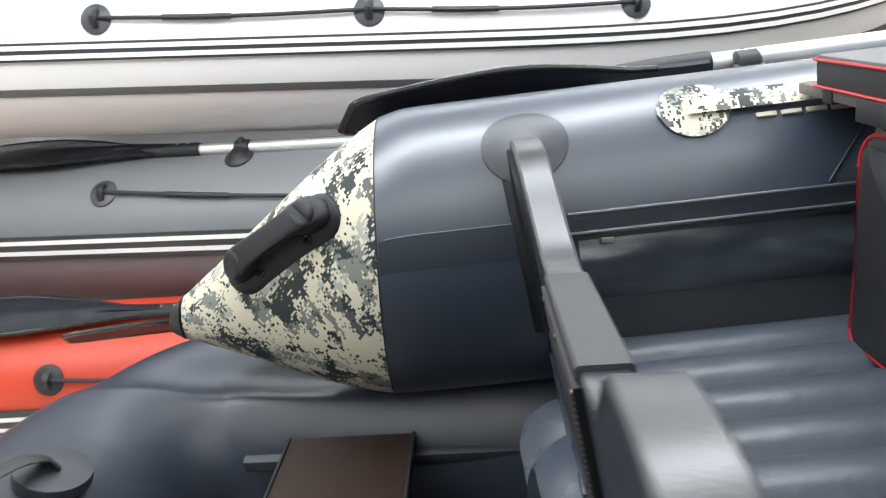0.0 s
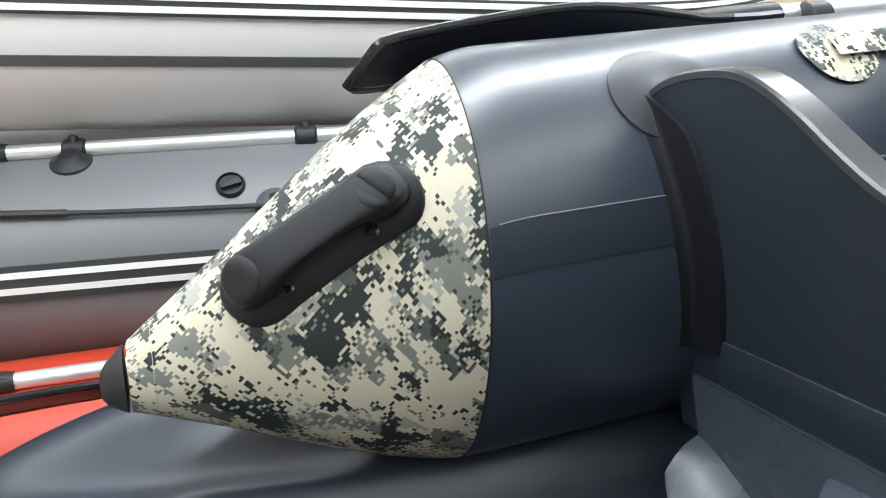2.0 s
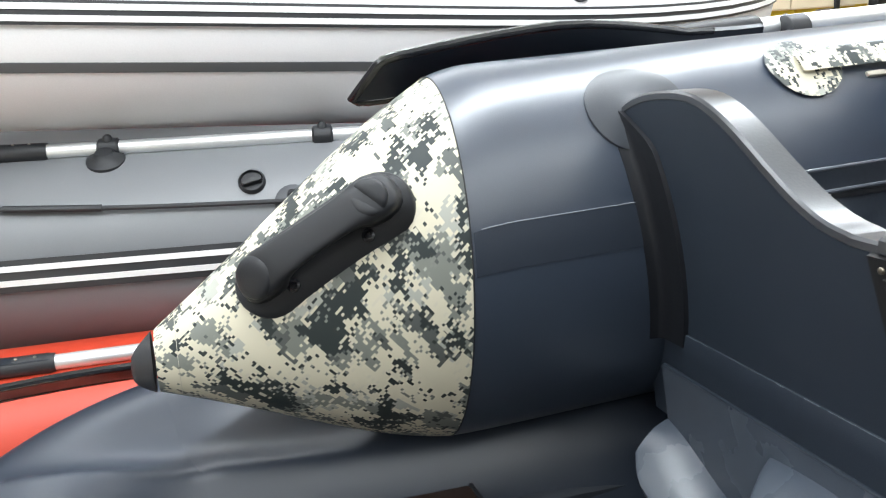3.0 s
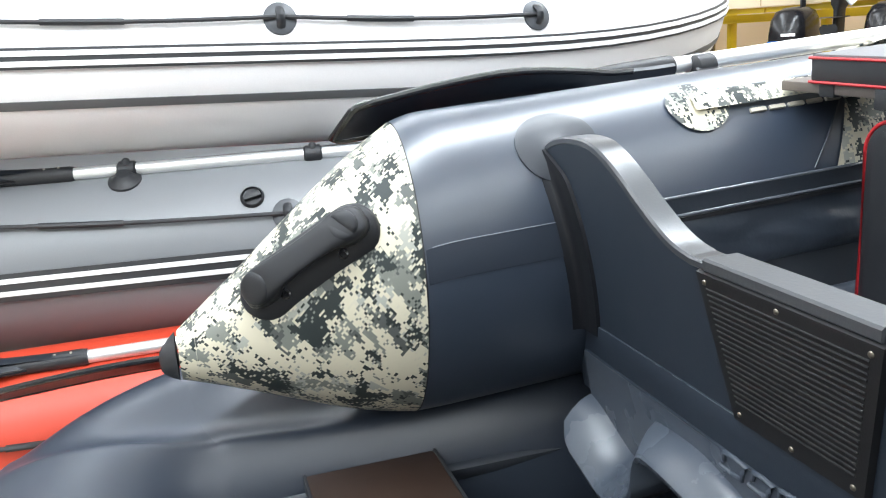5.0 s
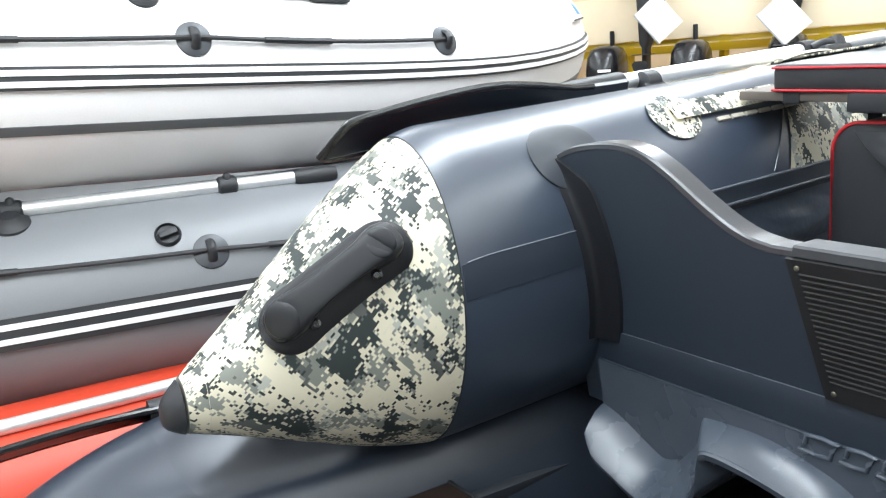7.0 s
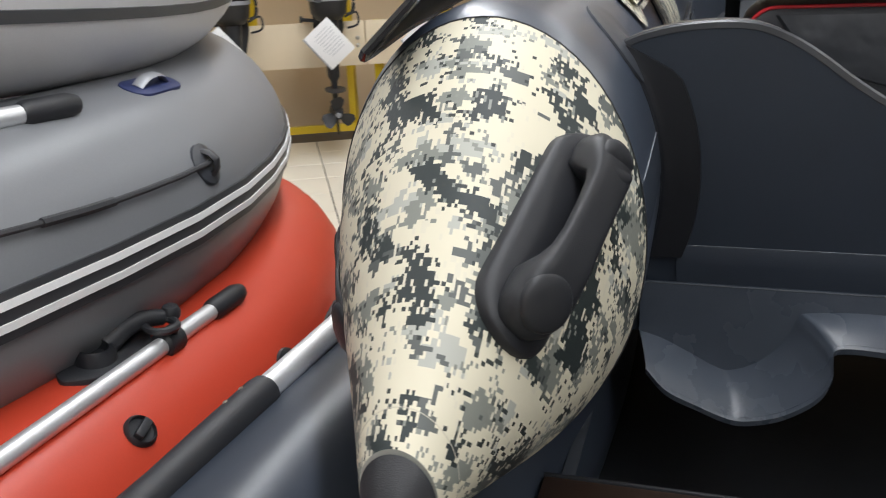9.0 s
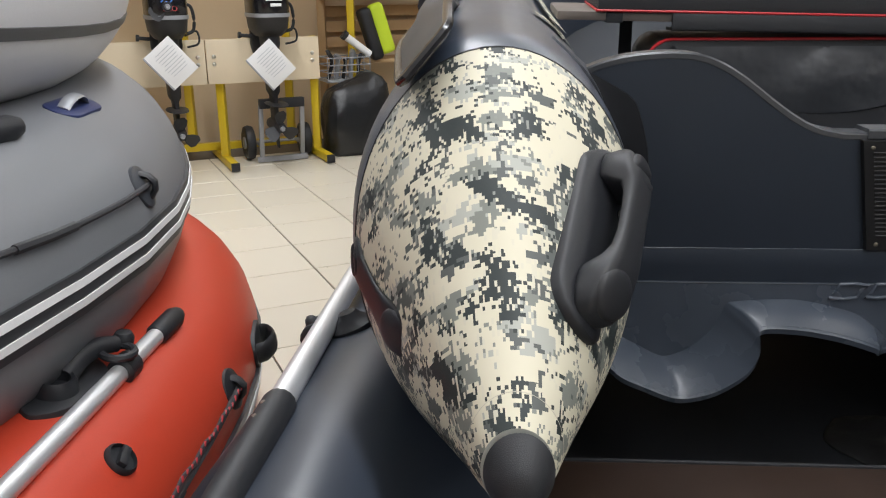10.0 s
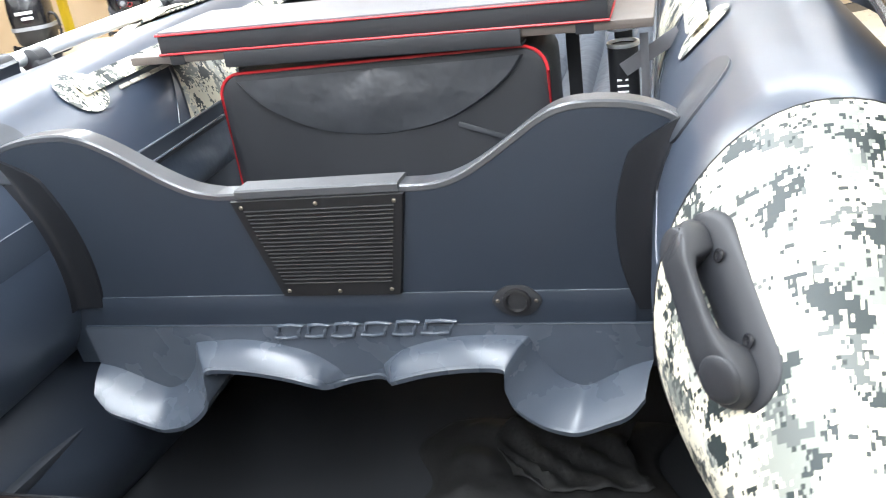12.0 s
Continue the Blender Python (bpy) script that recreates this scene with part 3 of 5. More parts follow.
part("black_line", plate(m @ pose(-0.03, 0.035, 0.002), [(-0.045, -0.002), (0.02, -0.006), (0.055, -0.028), (0.03, 0.004), (-0.04, 0.004)], 0.0025), BLACK, badge)
part("edge_line", plate(m @ pose(0.0, -0.057, 0.002), [(-0.085, 0.0), (0.10, -0.004), (0.10, 0.002), (-0.085, 0.005)], 0.0025), BLACK, badge)
# grey spray cover and a pale grab hoop inside the white boat's bow
rings = []
for k in range(9):
    f = k / 8
    y = 0.50 + 0.66 * f
    half = 0.68 * math.sqrt(max(0.05, 1 - (max(0.0, y) / 1.26) ** 2))
    rings.append([Vector((-2.42 + half * q, y, 1.225 + 0.105 * f ** 0.7 + 0.02 * (1 - q * q))) for q in (-1, -0.75, -0.5, -0.25, 0, 0.25, 0.5, 0.75, 1)])
cover = part("spray_cover", loft(rings, closed=False), CUSHION, white_boat, "dark grey cloth bow cover")
mod = cover.modifiers.new("thickness", "SOLIDIFY")
mod.thickness = 0.006
part("grab_hoop", sweep(smooth_path([(-2.3, 0.60, 1.20), (-2.3, 0.63, 1.315), (-2.3, 0.68, 1.352), (-2.3, 0.74, 1.362), (-2.3, 0.80, 1.350), (-2.3, 0.85, 1.315), (-2.3, 0.88, 1.20)], 5), 0.030, 0.012, n=10), SILVER_PVC, white_boat, "pale grey grab hoop")

# their oars
def tube_oar(path, r, ys, angs, out, clips, label):
    (t0, n0, d0), (t1, n1, d1), (t2, n2, d2) = [on_tube(path, r, y, ang, out) for y, ang in zip(ys, angs)]
    f = [(y - ys[0]) / (ys[2] - ys[0]) for y in clips]
    ob = oar(t0, t1, t2, n1, "oars of the stacked boats", label, clips=f)
    for y in clips[:1] if path is not red_path else ():
        g = (y - ys[0]) / (ys[2] - ys[0])
        at, nrm, d = on_tube(path, r, y, angs[0] + (angs[2] - angs[0]) * g - (6 if path is grey_path else 2))
        part("clip_pad", lathe(basis(at - nrm * 0.004, d, nrm), [(0.043, 0), (0.042, 0.006), (0.034, 0.010), (0.024, 0.018), (0.018, 0.026), (0.001, 0.027)], 22), BLACK, ob, "round black rubber clip base")
    return ob


tube_oar(grey_path, GREY_R, (-1.78, -0.875, 0.0), (71, 70, 66), 0.012, (-0.740, -0.272), "paddle with aluminium shaft clipped on the light grey boat")
tube_oar(white_path, WHITE_R, (-1.85, -1.0, 0.09), (57, 55, 48), 0.014, (-0.74, -0.27), "paddle with aluminium shaft clipped on the white boat")
tube_oar(red_path, RED_R, (-1.75, -0.89, 0.17), (67, 67, 65), 0.012, (-0.07,), "paddle with aluminium shaft clipped on the red boat")

# ---- lower boat that carries the main one ----
LOW_R, LOW_W = 0.250, 0.815
low_side = [Vector((-LOW_W, 2.6 - k * 0.32, 0.251)) for k in range(8)] + [Vector((-x, y, 0.251)) for x, y in ((0.828, 0.1), (0.850, -0.1), (0.872, -0.28), (0.885, -0.44))]
for k in range(0, 17):
    a = math.pi / 2 * k / 16
    low_side.append(Vector((-0.890 + 0.36 * (1 - math.cos(a)), -0.57 - 0.33 * math.sin(a), 0.251 - 0.045 * math.sin(a))))
low_pts = low_side + [Vector((-0.3, -0.90, 0.206)), Vector((0, -0.90, 0.206)), Vector((0.3, -0.90, 0.206))] + [Vector((-p.x, p.y, p.z)) for p in low_side[::-1]]
lower_boat = thing("inflatable_boat", (0, 0.8, 0), "dark blue-grey inflatable boat lying under the main boat", "boat", "grey boats")


def pressed_tube():
    """The lower tube, with a flat hollow and a crease where the upper boat's weight presses on its bow corners."""
    line = smooth_path(low_pts, 4)
    bm = sweep(line, [LOW_R * (1 - 0.05 * min(1.0, max(0.0, (-0.57 - p.y) / 0.33))) for p in line], n=128)
    for v in bm.verts:
        x, y, z = abs(v.co.x), v.co.y, v.co.z
        if z < 0.33 or not -0.96 < y < -0.10:
            continue
        along = math.sin(math.pi * min(1.0, (y + 0.96) / 0.50)) ** 0.7 if y < -0.71 else min(1.0, (-0.10 - y) / 0.30)
        u = (x - (0.700 + 0.015 * math.sin(6 * y))) / 0.225
        if 0.0 < u < 1.0:
            v.co.z -= 0.040 * along * math.sin(math.pi * (1 - (1 - u) ** 1.7)) ** 1.25
    return bm


part("tube", pressed_tube(), LOWER_PVC, lower_boat, "blue-grey air tube")
part("boat_floor", box(pose(0, 1.0, 0.07), 1.4, 3.2, 0.08, 0.03), BILGE, lower_boat, "floor sheet coloured black for the shade under the main boat")
cover_cloth = thing("folded_cover", (0.25, 0.16, 0.11), "crumpled grey cloth cover, darkened for shade, lying on the lower boat's floor", "cover")
rings = []
for i in range(40):
    u, ring = i / 39, []
    for j in range(32):
        v = j / 31
        x = 0.02 + 0.50 * u + 0.03 * math.sin(7 * v)
        y = -0.02 + 0.38 * v + 0.09 * (1 - u) * (1 - v) + 0.02 * math.sin(9 * u)
        rim = min(1.0, 7 * min(u, 1 - u, v, 1 - v))
        fold = abs(noise.noise(Vector((x * 9 + y * 5, y * 7 - x * 4, 1.3)))) + 0.45 * abs(noise.noise(Vector((x * 22, y * 17, 4.1))))
        ring.append(Vector((x, y, 0.113 + rim * (0.008 + 0.030 * fold))))
    rings.append(ring)
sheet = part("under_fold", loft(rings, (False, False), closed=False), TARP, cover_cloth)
mod = sheet.modifiers.new("thickness", "SOLIDIFY")
mod.thickness = 0.003
fold_rings = [[p + Vector((0.015, 0.01, 0.006 + 0.012 * math.sin(0.4 * k + 0.5 * i) ** 2)) for k, p in enumerate(r[9:28])] for i, r in enumerate(rings[12:34])]
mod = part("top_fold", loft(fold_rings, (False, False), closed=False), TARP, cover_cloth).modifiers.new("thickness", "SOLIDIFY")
mod.thickness = 0.003
bench = thing("bench", (0, -0.36, 0.32), "brown laminate bench plank across the lower boat", "bench")
part("plank", box(pose(0, -0.354, 0.352), 1.27, 0.232, 0.02, 0.006), BROWN, bench)
for y in (-0.472, -0.236):
    part("edge_strip", box(pose(0, y, 0.352), 1.27, 0.006, 0.024, 0.002), BLACK, bench, "black edge strip")
for s in (-1, 1):
    part("end_bracket", box(pose(s * 0.60, -0.355, 0.3385), 0.05, 0.22, 0.007, 0.002), BLACK, bench, "black bracket under the plank end")
oar((-1.035, -1.06, 0.448), (-0.984, -0.335, 0.490), (-0.935, 1.05, 0.490), (-0.45, 0, 0.89), "oars of the grey boats", "paddle with aluminium shaft beside the lower boat", blade_w=0.14, clips=(0.479,), shaft_r=0.019, neck=0.30)
dome = basis((-0.931, -0.052, 0.490), (0, 1, 0), (-0.36, 0, 0.93))
part("oar_clip_base", lathe(dome, [(0.040, -0.006), (0.039, 0.002), (0.030, 0.007), (0.021, 0.015), (0.015, 0.024), (0.001, 0.027)], 24), HOLDER, lower_boat, "round black rubber clip base")
# carrying handle on the bow, seat rail slots and a weld line of the lower boat
hp = part("bow_patch", lathe(basis((-0.405, -0.805, 0.4435), (1, 0, 0), (0.06, 0.30, 0.95)), [(0.062, -0.014), (0.061, 0.004), (0.045, 0.008), (0.02, 0.012), (0.001, 0.013)], 28), SLATE_DARK, lower_boat, "round dark patch")
part("carry_strap", sweep(smooth_path([(-0.405, -0.80, 0.452), (-0.39, -0.812, 0.475), (-0.35, -0.835, 0.488), (-0.28, -0.87, 0.482), (-0.22, -0.885, 0.445)], 5), 0.022, 0.006, n=10), BLACK, hp, "black carrying strap")
for s in (-1, 1):
    part("seat_rail", beam((s * 0.618, -0.56, 0.322), (s * 0.590, 2.2, 0.315), 0.02, 0.030, 0.006, up=(-s * 0.4, 0, 1)), SLATE_DARK, lower_boat, "seat rail welded on the inner side")

# ---- the main boat ----
SLOPE, AXIS = 0.050, 0.7045


def hull(x, y, z):
    """A place from the main boat's own lengths: y ahead of the transom, z above the tubes' axis."""
    return Vector((x, y, AXIS + SLOPE * y + z))


LACING = material("cream_lacing", (0.45, 0.42, 0.35), 0.6, vary=0.2, scale=40, bump=0.2)
TX, TA, TB = 0.704, 0.193, 0.268
TXS = {-1: 0.704, 1: 0.700}
BASE_Y, TIP_Y = -0.260, -0.672
boat = thing("inflatable_boat", (0, 0.8, 0.44), "slate-grey inflatable boat with camouflage tail cones and transom", "boat", "grey boats")


CONE_A, CONE_B, CONE_IN, CONE_DROP = 0.185, 0.260, 0.005, 0.004  # the cone's base is smaller than the tube


def ellipse_ring(cx, cy, cz, a, b, n=56, lean=0.0, start=-90.0):
    out = []
    for j in range(n):
        g = radians(start + 360.0 * j / n)
        x, z = a * math.cos(g), b * math.sin(g)
        out.append(hull(cx + x, cy + lean * z, cz + z))
    return out


def tail_cone(s):
    """Camouflage cone at the stern end of a tube (s: -1 port, 1 starboard), with its cap and handles."""
    n, rows = 64, 15
    rings, slant = [], []
    for i in range(rows):
        f = i / (rows - 1) * 0.94
        y = BASE_Y + (TIP_Y - BASE_Y) * f
        g = 1 - f
        bulge = 1 + 0.10 * math.sin(math.pi * min(1, f * 1.0)) * (1 - f)
        a = (0.024 + (CONE_A - 0.024) * g) * bulge
        b = (0.028 + (CONE_B - 0.028) * g) * bulge
        cx = 0.677 + (TX - 0.677) * g + TXS[s] - TX - CONE_IN * g
        cz = -0.074 * f - CONE_DROP * g
        rings.append(ellipse_ring(s * cx, y, cz, a, b, n, lean=0.012 * g))
        slant.append(0.55 - 0.44 * f)

    def uv(i, j):
        g = radians(360.0 * j / n - 180) * 0.43
        return (slant[i] * math.cos(g) + s * 1.3, slant[i] * math.sin(g))

    cone = part("tail_cone", loft(rings, (False, True), uvs=uv), CAMO, boat, "digital camouflage cone at the stern end of a tube")
    base = ellipse_ring(s * (TXS[s] - CONE_IN), BASE_Y, -CONE_DROP, CONE_A + 0.0004, CONE_B + 0.0004, n, lean=0.012)
    part("base_seam", sweep(base + base[:2], 0.0011, n=6), BLACK, cone, "thin black seam at the cone's base")
    part("tip_seam", sweep(rings[13] + rings[13][:2], 0.0004, n=6), LACING, cone, "thin seam near the tip")
    caps = []
    for f, k in ((0.951, 1.01), (0.966, 0.99), (0.99, 0.92), (1.005, 0.8), (1.016, 0.55), (1.02, 0.2)):
        g = max(0.0, 1 - f)
        a, b = (0.024 + (TA - 0.024) * g), (0.029 + (TB - 0.029) * g)
        caps.append(ellipse_ring(s * (TXS[s] - 0.027), BASE_Y + (TIP_Y - BASE_Y) * f, -0.074 * f, a * k, b * k, 40))
    part("end_cap", loft(caps), BLACK, cone, "black rubber end cap")
    for inner in (1, -1):
        e = -s * inner
        if inner > 0:
            c, along, nrm = hull(s * (TXS[s] - 0.012) + e * 0.104, -0.430 if s < 0 else -0.388, 0.070 if s < 0 else 0.096), (e * 0.045, 0.158, 0.102), (e * 0.84, -0.43, 0.34)
        else:
            c, along, nrm = hull(s * (TXS[s] - 0.009) + e * 0.136, -0.352, -0.02), (e * 0.40, 0.90, 0.20), (e * 0.92, -0.38, 0.02)
        handle(cone, basis(c, along, nrm) @ Matrix.Scale(0.86 if s < 0 else 0.75, 4), 0.96 if inner > 0 else 0.46)
    return cone


def handle(parent, m, tall=1.0):
    """A moulded rubber carrying handle: a long pad with a grip that stands off it between two feet."""
    rings = []
    for sc, h in ((1.0, -0.022), (1.0, 0.000), (0.985, 0.006), (0.95, 0.009), (0.80, 0.0105), (0.5, 0.0115), (0.1, 0.012)):
        rings.append([m @ Vector((x * (1 - (1 - sc) * 0.42), y * sc, h - 5.0 * (y * sc) ** 2)) for x, y in stadium(0.300, 0.114, 14)])
    h = part("handle", loft(rings), HANDLE, parent, "moulded black rubber carrying handle")
    # grip with its feet: place along, half width, underside, top
    form = ((-0.136, 0.010, 0.000, 0.016), (-0.132, 0.020, 0.000, 0.026), (-0.124, 0.0285, 0.000, 0.034), (-0.108, 0.0345, 0.000, 0.0425), (-0.090, 0.0355, 0.000, 0.050),
            (-0.076, 0.0340, 0.000, 0.0545), (-0.069, 0.0320, 0.010, 0.0560), (-0.060, 0.0300, 0.026, 0.0572), (-0.046, 0.0280, 0.0375, 0.0582), (-0.02, 0.0260, 0.0415, 0.059), (0.02, 0.0255, 0.0420, 0.0595),
            (0.050, 0.0260, 0.0400, 0.0600), (0.066, 0.0275, 0.0340, 0.0605), (0.075, 0.0300, 0.012, 0.0605), (0.084, 0.0330, 0.000, 0.0595), (0.104, 0.0345, 0.000, 0.0555),
            (0.122, 0.0300, 0.000, 0.0475), (0.132, 0.022, 0.000, 0.036), (0.137, 0.011, 0.000, 0.020))
    rings = []
    for x, w, lo, hi in form:
        ring = []
        for k in range(28):
            g = 2 * math.pi * k / 28
            c, q = math.cos(g), math.sin(g)
            yy = w * math.copysign(abs(c) ** 0.50, c) + 0.007
            zz = (lo + hi) / 2 + (hi - lo) / 2 * math.copysign(abs(q) ** 0.50, q)
            ring.append(m @ Vector((x, yy, zz * tall)))
        rings.append(ring)
    part("grip", loft(rings), HANDLE, h, "rubber grip bar standing off its pad")
    # round end faces, the upper one with a groove across, the lower one slanting down to its foot
    for x, zz, lean, groove in ((-0.103, 0.0440, -21, 0.0), (0.098, 0.0558, 5, 0.0045)):
        bm_ = m @ pose(x, 0.007, zz * tall, 0, lean, 0)
        disc, wide = [], 1.0 if groove == 0 else 0.88
        dome = 1.0 if groove == 0 else 0.3
        for r, top in ((0.0325, -0.010), (0.0325, -0.0055), (0.0315, -0.0022 + 0.001 * (1 - dome)), (0.030, 0.0002), (0.027, 0.0022), (0.020, 0.0024 + 0.0016 * dome), (0.013, 0.0025 + 0.0024 * dome), (0.006, 0.0025 + 0.0028 * dome), (0.0005, 0.0025 + 0.0029 * dome)):
            disc.append([bm_ @ Vector((r * wide * math.cos(g), r * wide * math.sin(g), top - groove * math.exp(-((r * math.cos(g) + 0.45 * r * math.sin(g) + 0.004) / 0.007) ** 2))) for g in (2 * math.pi * k / 36 for k in range(36))])
        part("end_face", loft(disc, (False, True)), HANDLE, h)
    # deep wells beside the feet
    for x in (-0.066, 0.064):
        part("vent_hole", lathe(m @ pose(x, -0.028, 0.0085), [(0.010, 0), (0.010, 0.002), (0.006, 0.003), (0.005, 0.0005), (0.001, 0.0004)], 12), BLACK_GLOSS, h)


def main_tube(s):
    pts = []
    for y in (BASE_Y, -0.13, 0.1, 0.4, 0.8, 1.2, 1.6, 1.9):
        pts.append((s * TXS[s], y, 0.0, 1.0))
    for k in range(1, 9):
        a = math.pi / 2 * k / 8
        pts.append((s * (TXS[s] - 0.70 * (1 - math.cos(a))), 1.9 + 1.05 * math.sin(a), 0.16 * math.sin(a) ** 2, 1.0))
    path = [hull(x, y, z) for x, y, z, f in pts]
    n = 56
    rings = []
    fr = frames_along(path)
    for (side, up), p in zip(fr, path):
        rings.append([p + side * TA * math.cos(2 * math.pi * j / n) + up * TB * math.sin(2 * math.pi * j / n) for j in range(n)])
    # rounded shoulder down to the cone's base
    head = []
    for k in range(9):
        f, y = 1 - (1 - k / 8) ** 2, BASE_Y + 0.070 * k / 8
        ring = []
        for j in range(n):
            g = 2 * math.pi * j / n
            z = (CONE_B + (TB - CONE_B) * f) * math.sin(g)
            ring.append(hull(s * (TXS[s] - CONE_IN * (1 - f)) + (CONE_A + (TA - CONE_A) * f) * math.cos(g), y + 0.012 * (1 - f) * z, z - CONE_DROP * (1 - f)))
        head.append(ring)
    rings = head + rings[1:]
    return part("tube", loft(rings, (False, False)), SLATE, boat, "slate-grey air tube")


for s in (-1, 1):
    main_tube(s)
    tail_cone(s)
    # glued strip and pale weld line along the inner side, from the cone's base to the transom
    def on_side(y, ang, lift):
        f = 1 - max(0.0, 1 - (y - BASE_Y) / 0.070) ** 2
        g = radians(ang)
        return hull(s * (TXS[s] - CONE_IN * (1 - f)) - s * (CONE_A + (TA - CONE_A) * f + lift) * math.cos(g), y, -CONE_DROP * (1 - f) + (CONE_B + (TB - CONE_B) * f + lift) * math.sin(g))

    rows = []
    for y in (-0.256, -0.252, -0.244, -0.232, -0.212, -0.196, -0.15, -0.07, 0.0):
        angs = [4.2 + 12.4 * k / 6 for k in range(7)]
        rows.append([on_side(y, a, 0.0008) for a in angs] + [on_side(y, a, -0.003) for a in angs[::-1]])
    part("reinforcement", loft(rows), SLATE_STRIP, boat, "glued darker reinforcing strip")
    part("weld_seam", sweep([on_side(y, 16.8, 0.0004) for y in (-0.245, -0.232, -0.21, -0.19, -0.14, -0.08, -0.01)], 0.0008, n=6), SCUFF, boat, "pale weld line")


# transom
RAKE = -0.160


def tr(x, z, out=0.0):
    """A place on the aft face of the transom; out: metres aft of it."""
    return hull(x, 0.001 + RAKE * z - out, z)


def half_top():
    return [(-0.585, 0.178), (-0.56, 0.192), (-0.53, 0.203), (-0.49, 0.211), (-0.44, 0.214), (-0.40, 0.210), (-0.365, 0.196), (-0.33, 0.174), (-0.29, 0.144), (-0.25, 0.117), (-0.215, 0.100), (-0.18, 0.092), (-0.14, 0.090)]


top_line = half_top() + [(-x if x > -0.33 else 0.33 + (-x - 0.33) * 0.86, z - 0.012 * min(1, max(0, (-x - 0.15) / 0.2))) for x, z in half_top()[::-1]]


def transom_mesh():
    bm = bmesh.new()
    bottom = -0.25
    front = [[tr(x, z * (1 - f) + bottom * f) for x, z in top_line] for f in (0, 0.33, 0.66, 1)]
    back = [[tr(x, z * (1 - f) + bottom * f, -0.046) for x, z in top_line] for f in (1, 0.66, 0.33, 0)]
    rows = [[bm.verts.new(p) for p in r] for r in front + back]
    m = len(rows)
    for i in range(m):
        for j in range(len(top_line) - 1):
            bm.faces.new((rows[i][j], rows[i][j + 1], rows[(i + 1) % m][j + 1], rows[(i + 1) % m][j]))
    return bm


transom = part("transom", transom_mesh(), TRANSOM, boat, "dark slate transom board with a low middle")
trim_pts = smooth_path([tr(x, z, -0.022) for x, z in top_line], 3)
part("top_trim", strip(trim_pts, 0.0225, 0.0065, 0.003), TRIM, transom, "grey rubber edge trim")
mid_trim = [tr(x, 0.094, -0.022) for x in (-0.142, -0.137, 0.137, 0.142)]
part("wear_cap", strip(mid_trim[1:3], 0.026, 0.0085, 0.003), CAP, transom, "light grey clamp strip")
for s in (-1, 1):
    # black rubber angle that joins the transom to the tube, one leg on each
    e = -s
    rows = []
    for k in range(23):
        g = radians((46 if s < 0 else 42) - 72 * k / 22)
        z = TB * math.sin(g)
        xe = TXS[s] - TA * math.cos(g)
        yt = 0.001 + RAKE * z
        soft = min(1.0, 0.12 + k / 4.0)

        def on_leg(dy, lift):
            return hull(s * TXS[s] + e * (TA + lift) * math.cos(g), yt - dy, (TB + lift) * math.sin(g))

        rows.append([on_leg(0.026 * soft, -0.003), on_leg(0.024 * soft, 0.0010), on_leg(0.014 * soft, 0.0020), tr(s * (xe - 0.004), z, 0.006 + 0.005 * soft), tr(s * (xe - 0.012 * soft), z, 0.0075), tr(s * (xe - 0.030 * soft), z, 0.0068),
                     tr(s * (xe - 0.052 * soft), z, 0.006), tr(s * (xe - 0.054 * soft), z, -0.002), tr(s * (xe + 0.012), z, -0.004)])
    part("holder_strip", loft(rows), HOLDER, transom, "black rubber angle joining transom and tube")
    # round patch on the tube over the end of the transom, swelling up to it
    ang = radians(47)
    rings = []
    for f in (0.0, 0.15, 0.3, 0.45, 0.6, 0.8, 0.95, 1.0, 1.005):
        ring = []
        for j in range(40):
            g = 2 * math.pi * j / 40
            a2 = ang + f * 0.285 * math.sin(g)
            yy = -0.006 + f * 0.072 * math.cos(g)
            near = math.exp(-((f * math.cos(g)) / 0.42) ** 2) * math.exp(-((f * math.sin(g) + 0.55) / 0.55) ** 2)
            lift = (0.0040 + 0.010 * near * max(0.0, 1 - f * 0.9)) if f < 0.97 else (0.0035 if f < 1.003 else -0.004)
            ring.append(hull(s * TXS[s] + e * (TA + lift) * math.cos(a2), yy, (TB + lift) * math.sin(a2)))
        rings.append(ring)
    rings[0] = [p.lerp(rings[1][j], 0.02) for j, p in enumerate(rings[0])]
    part("patch", loft(rings, (True, False)), PATCH, transom, "round reinforcing patch on the tube")

# slatted clamp plate in the middle
pl = [(-0.147, 0.088), (0.147, 0.088), (0.105, -0.098), (-0.105, -0.098)]

bm = bmesh.new()
ra = [bm.verts.new(tr(x, z, 0.001)) for x, z in pl]
rb = [bm.verts.new(tr(x * 0.985, z * 0.985, 0.009)) for x, z in pl]
bm.faces.new(rb)
for i in range(4):
    bm.faces.new((ra[i], ra[(i + 1) % 4], rb[(i + 1) % 4], rb[i]))
clamp = part("clamp_plate", bm, RIB, transom, "black ribbed motor clamp plate", smooth=False)
for k in range(20):
    z = 0.068 - k * 0.0073
    w = 0.105 + (z + 0.098) / 0.186 * 0.042 - 0.016
    part("rib", sweep([tr(xx, z, 0.0088) for xx in (-w, -w / 3, w / 3, w)], 0.0019, n=8), RIB, clamp)
for x, z in ((-0.129, 0.076), (0.0, 0.078), (0.129, 0.076), (-0.091, -0.086), (0.0, -0.088), (0.091, -0.086)):
    m = basis(tr(x, z, 0.009), (1, 0, 0), tr(0, 0, 1) - tr(0, 0, 0))
    part("screw", lathe(m, [(0.0038, 0), (0.0034, 0.0012), (0.0026, 0.002), (0.001, 0.0022)], 12), SCREW, clamp, "small steel screw")
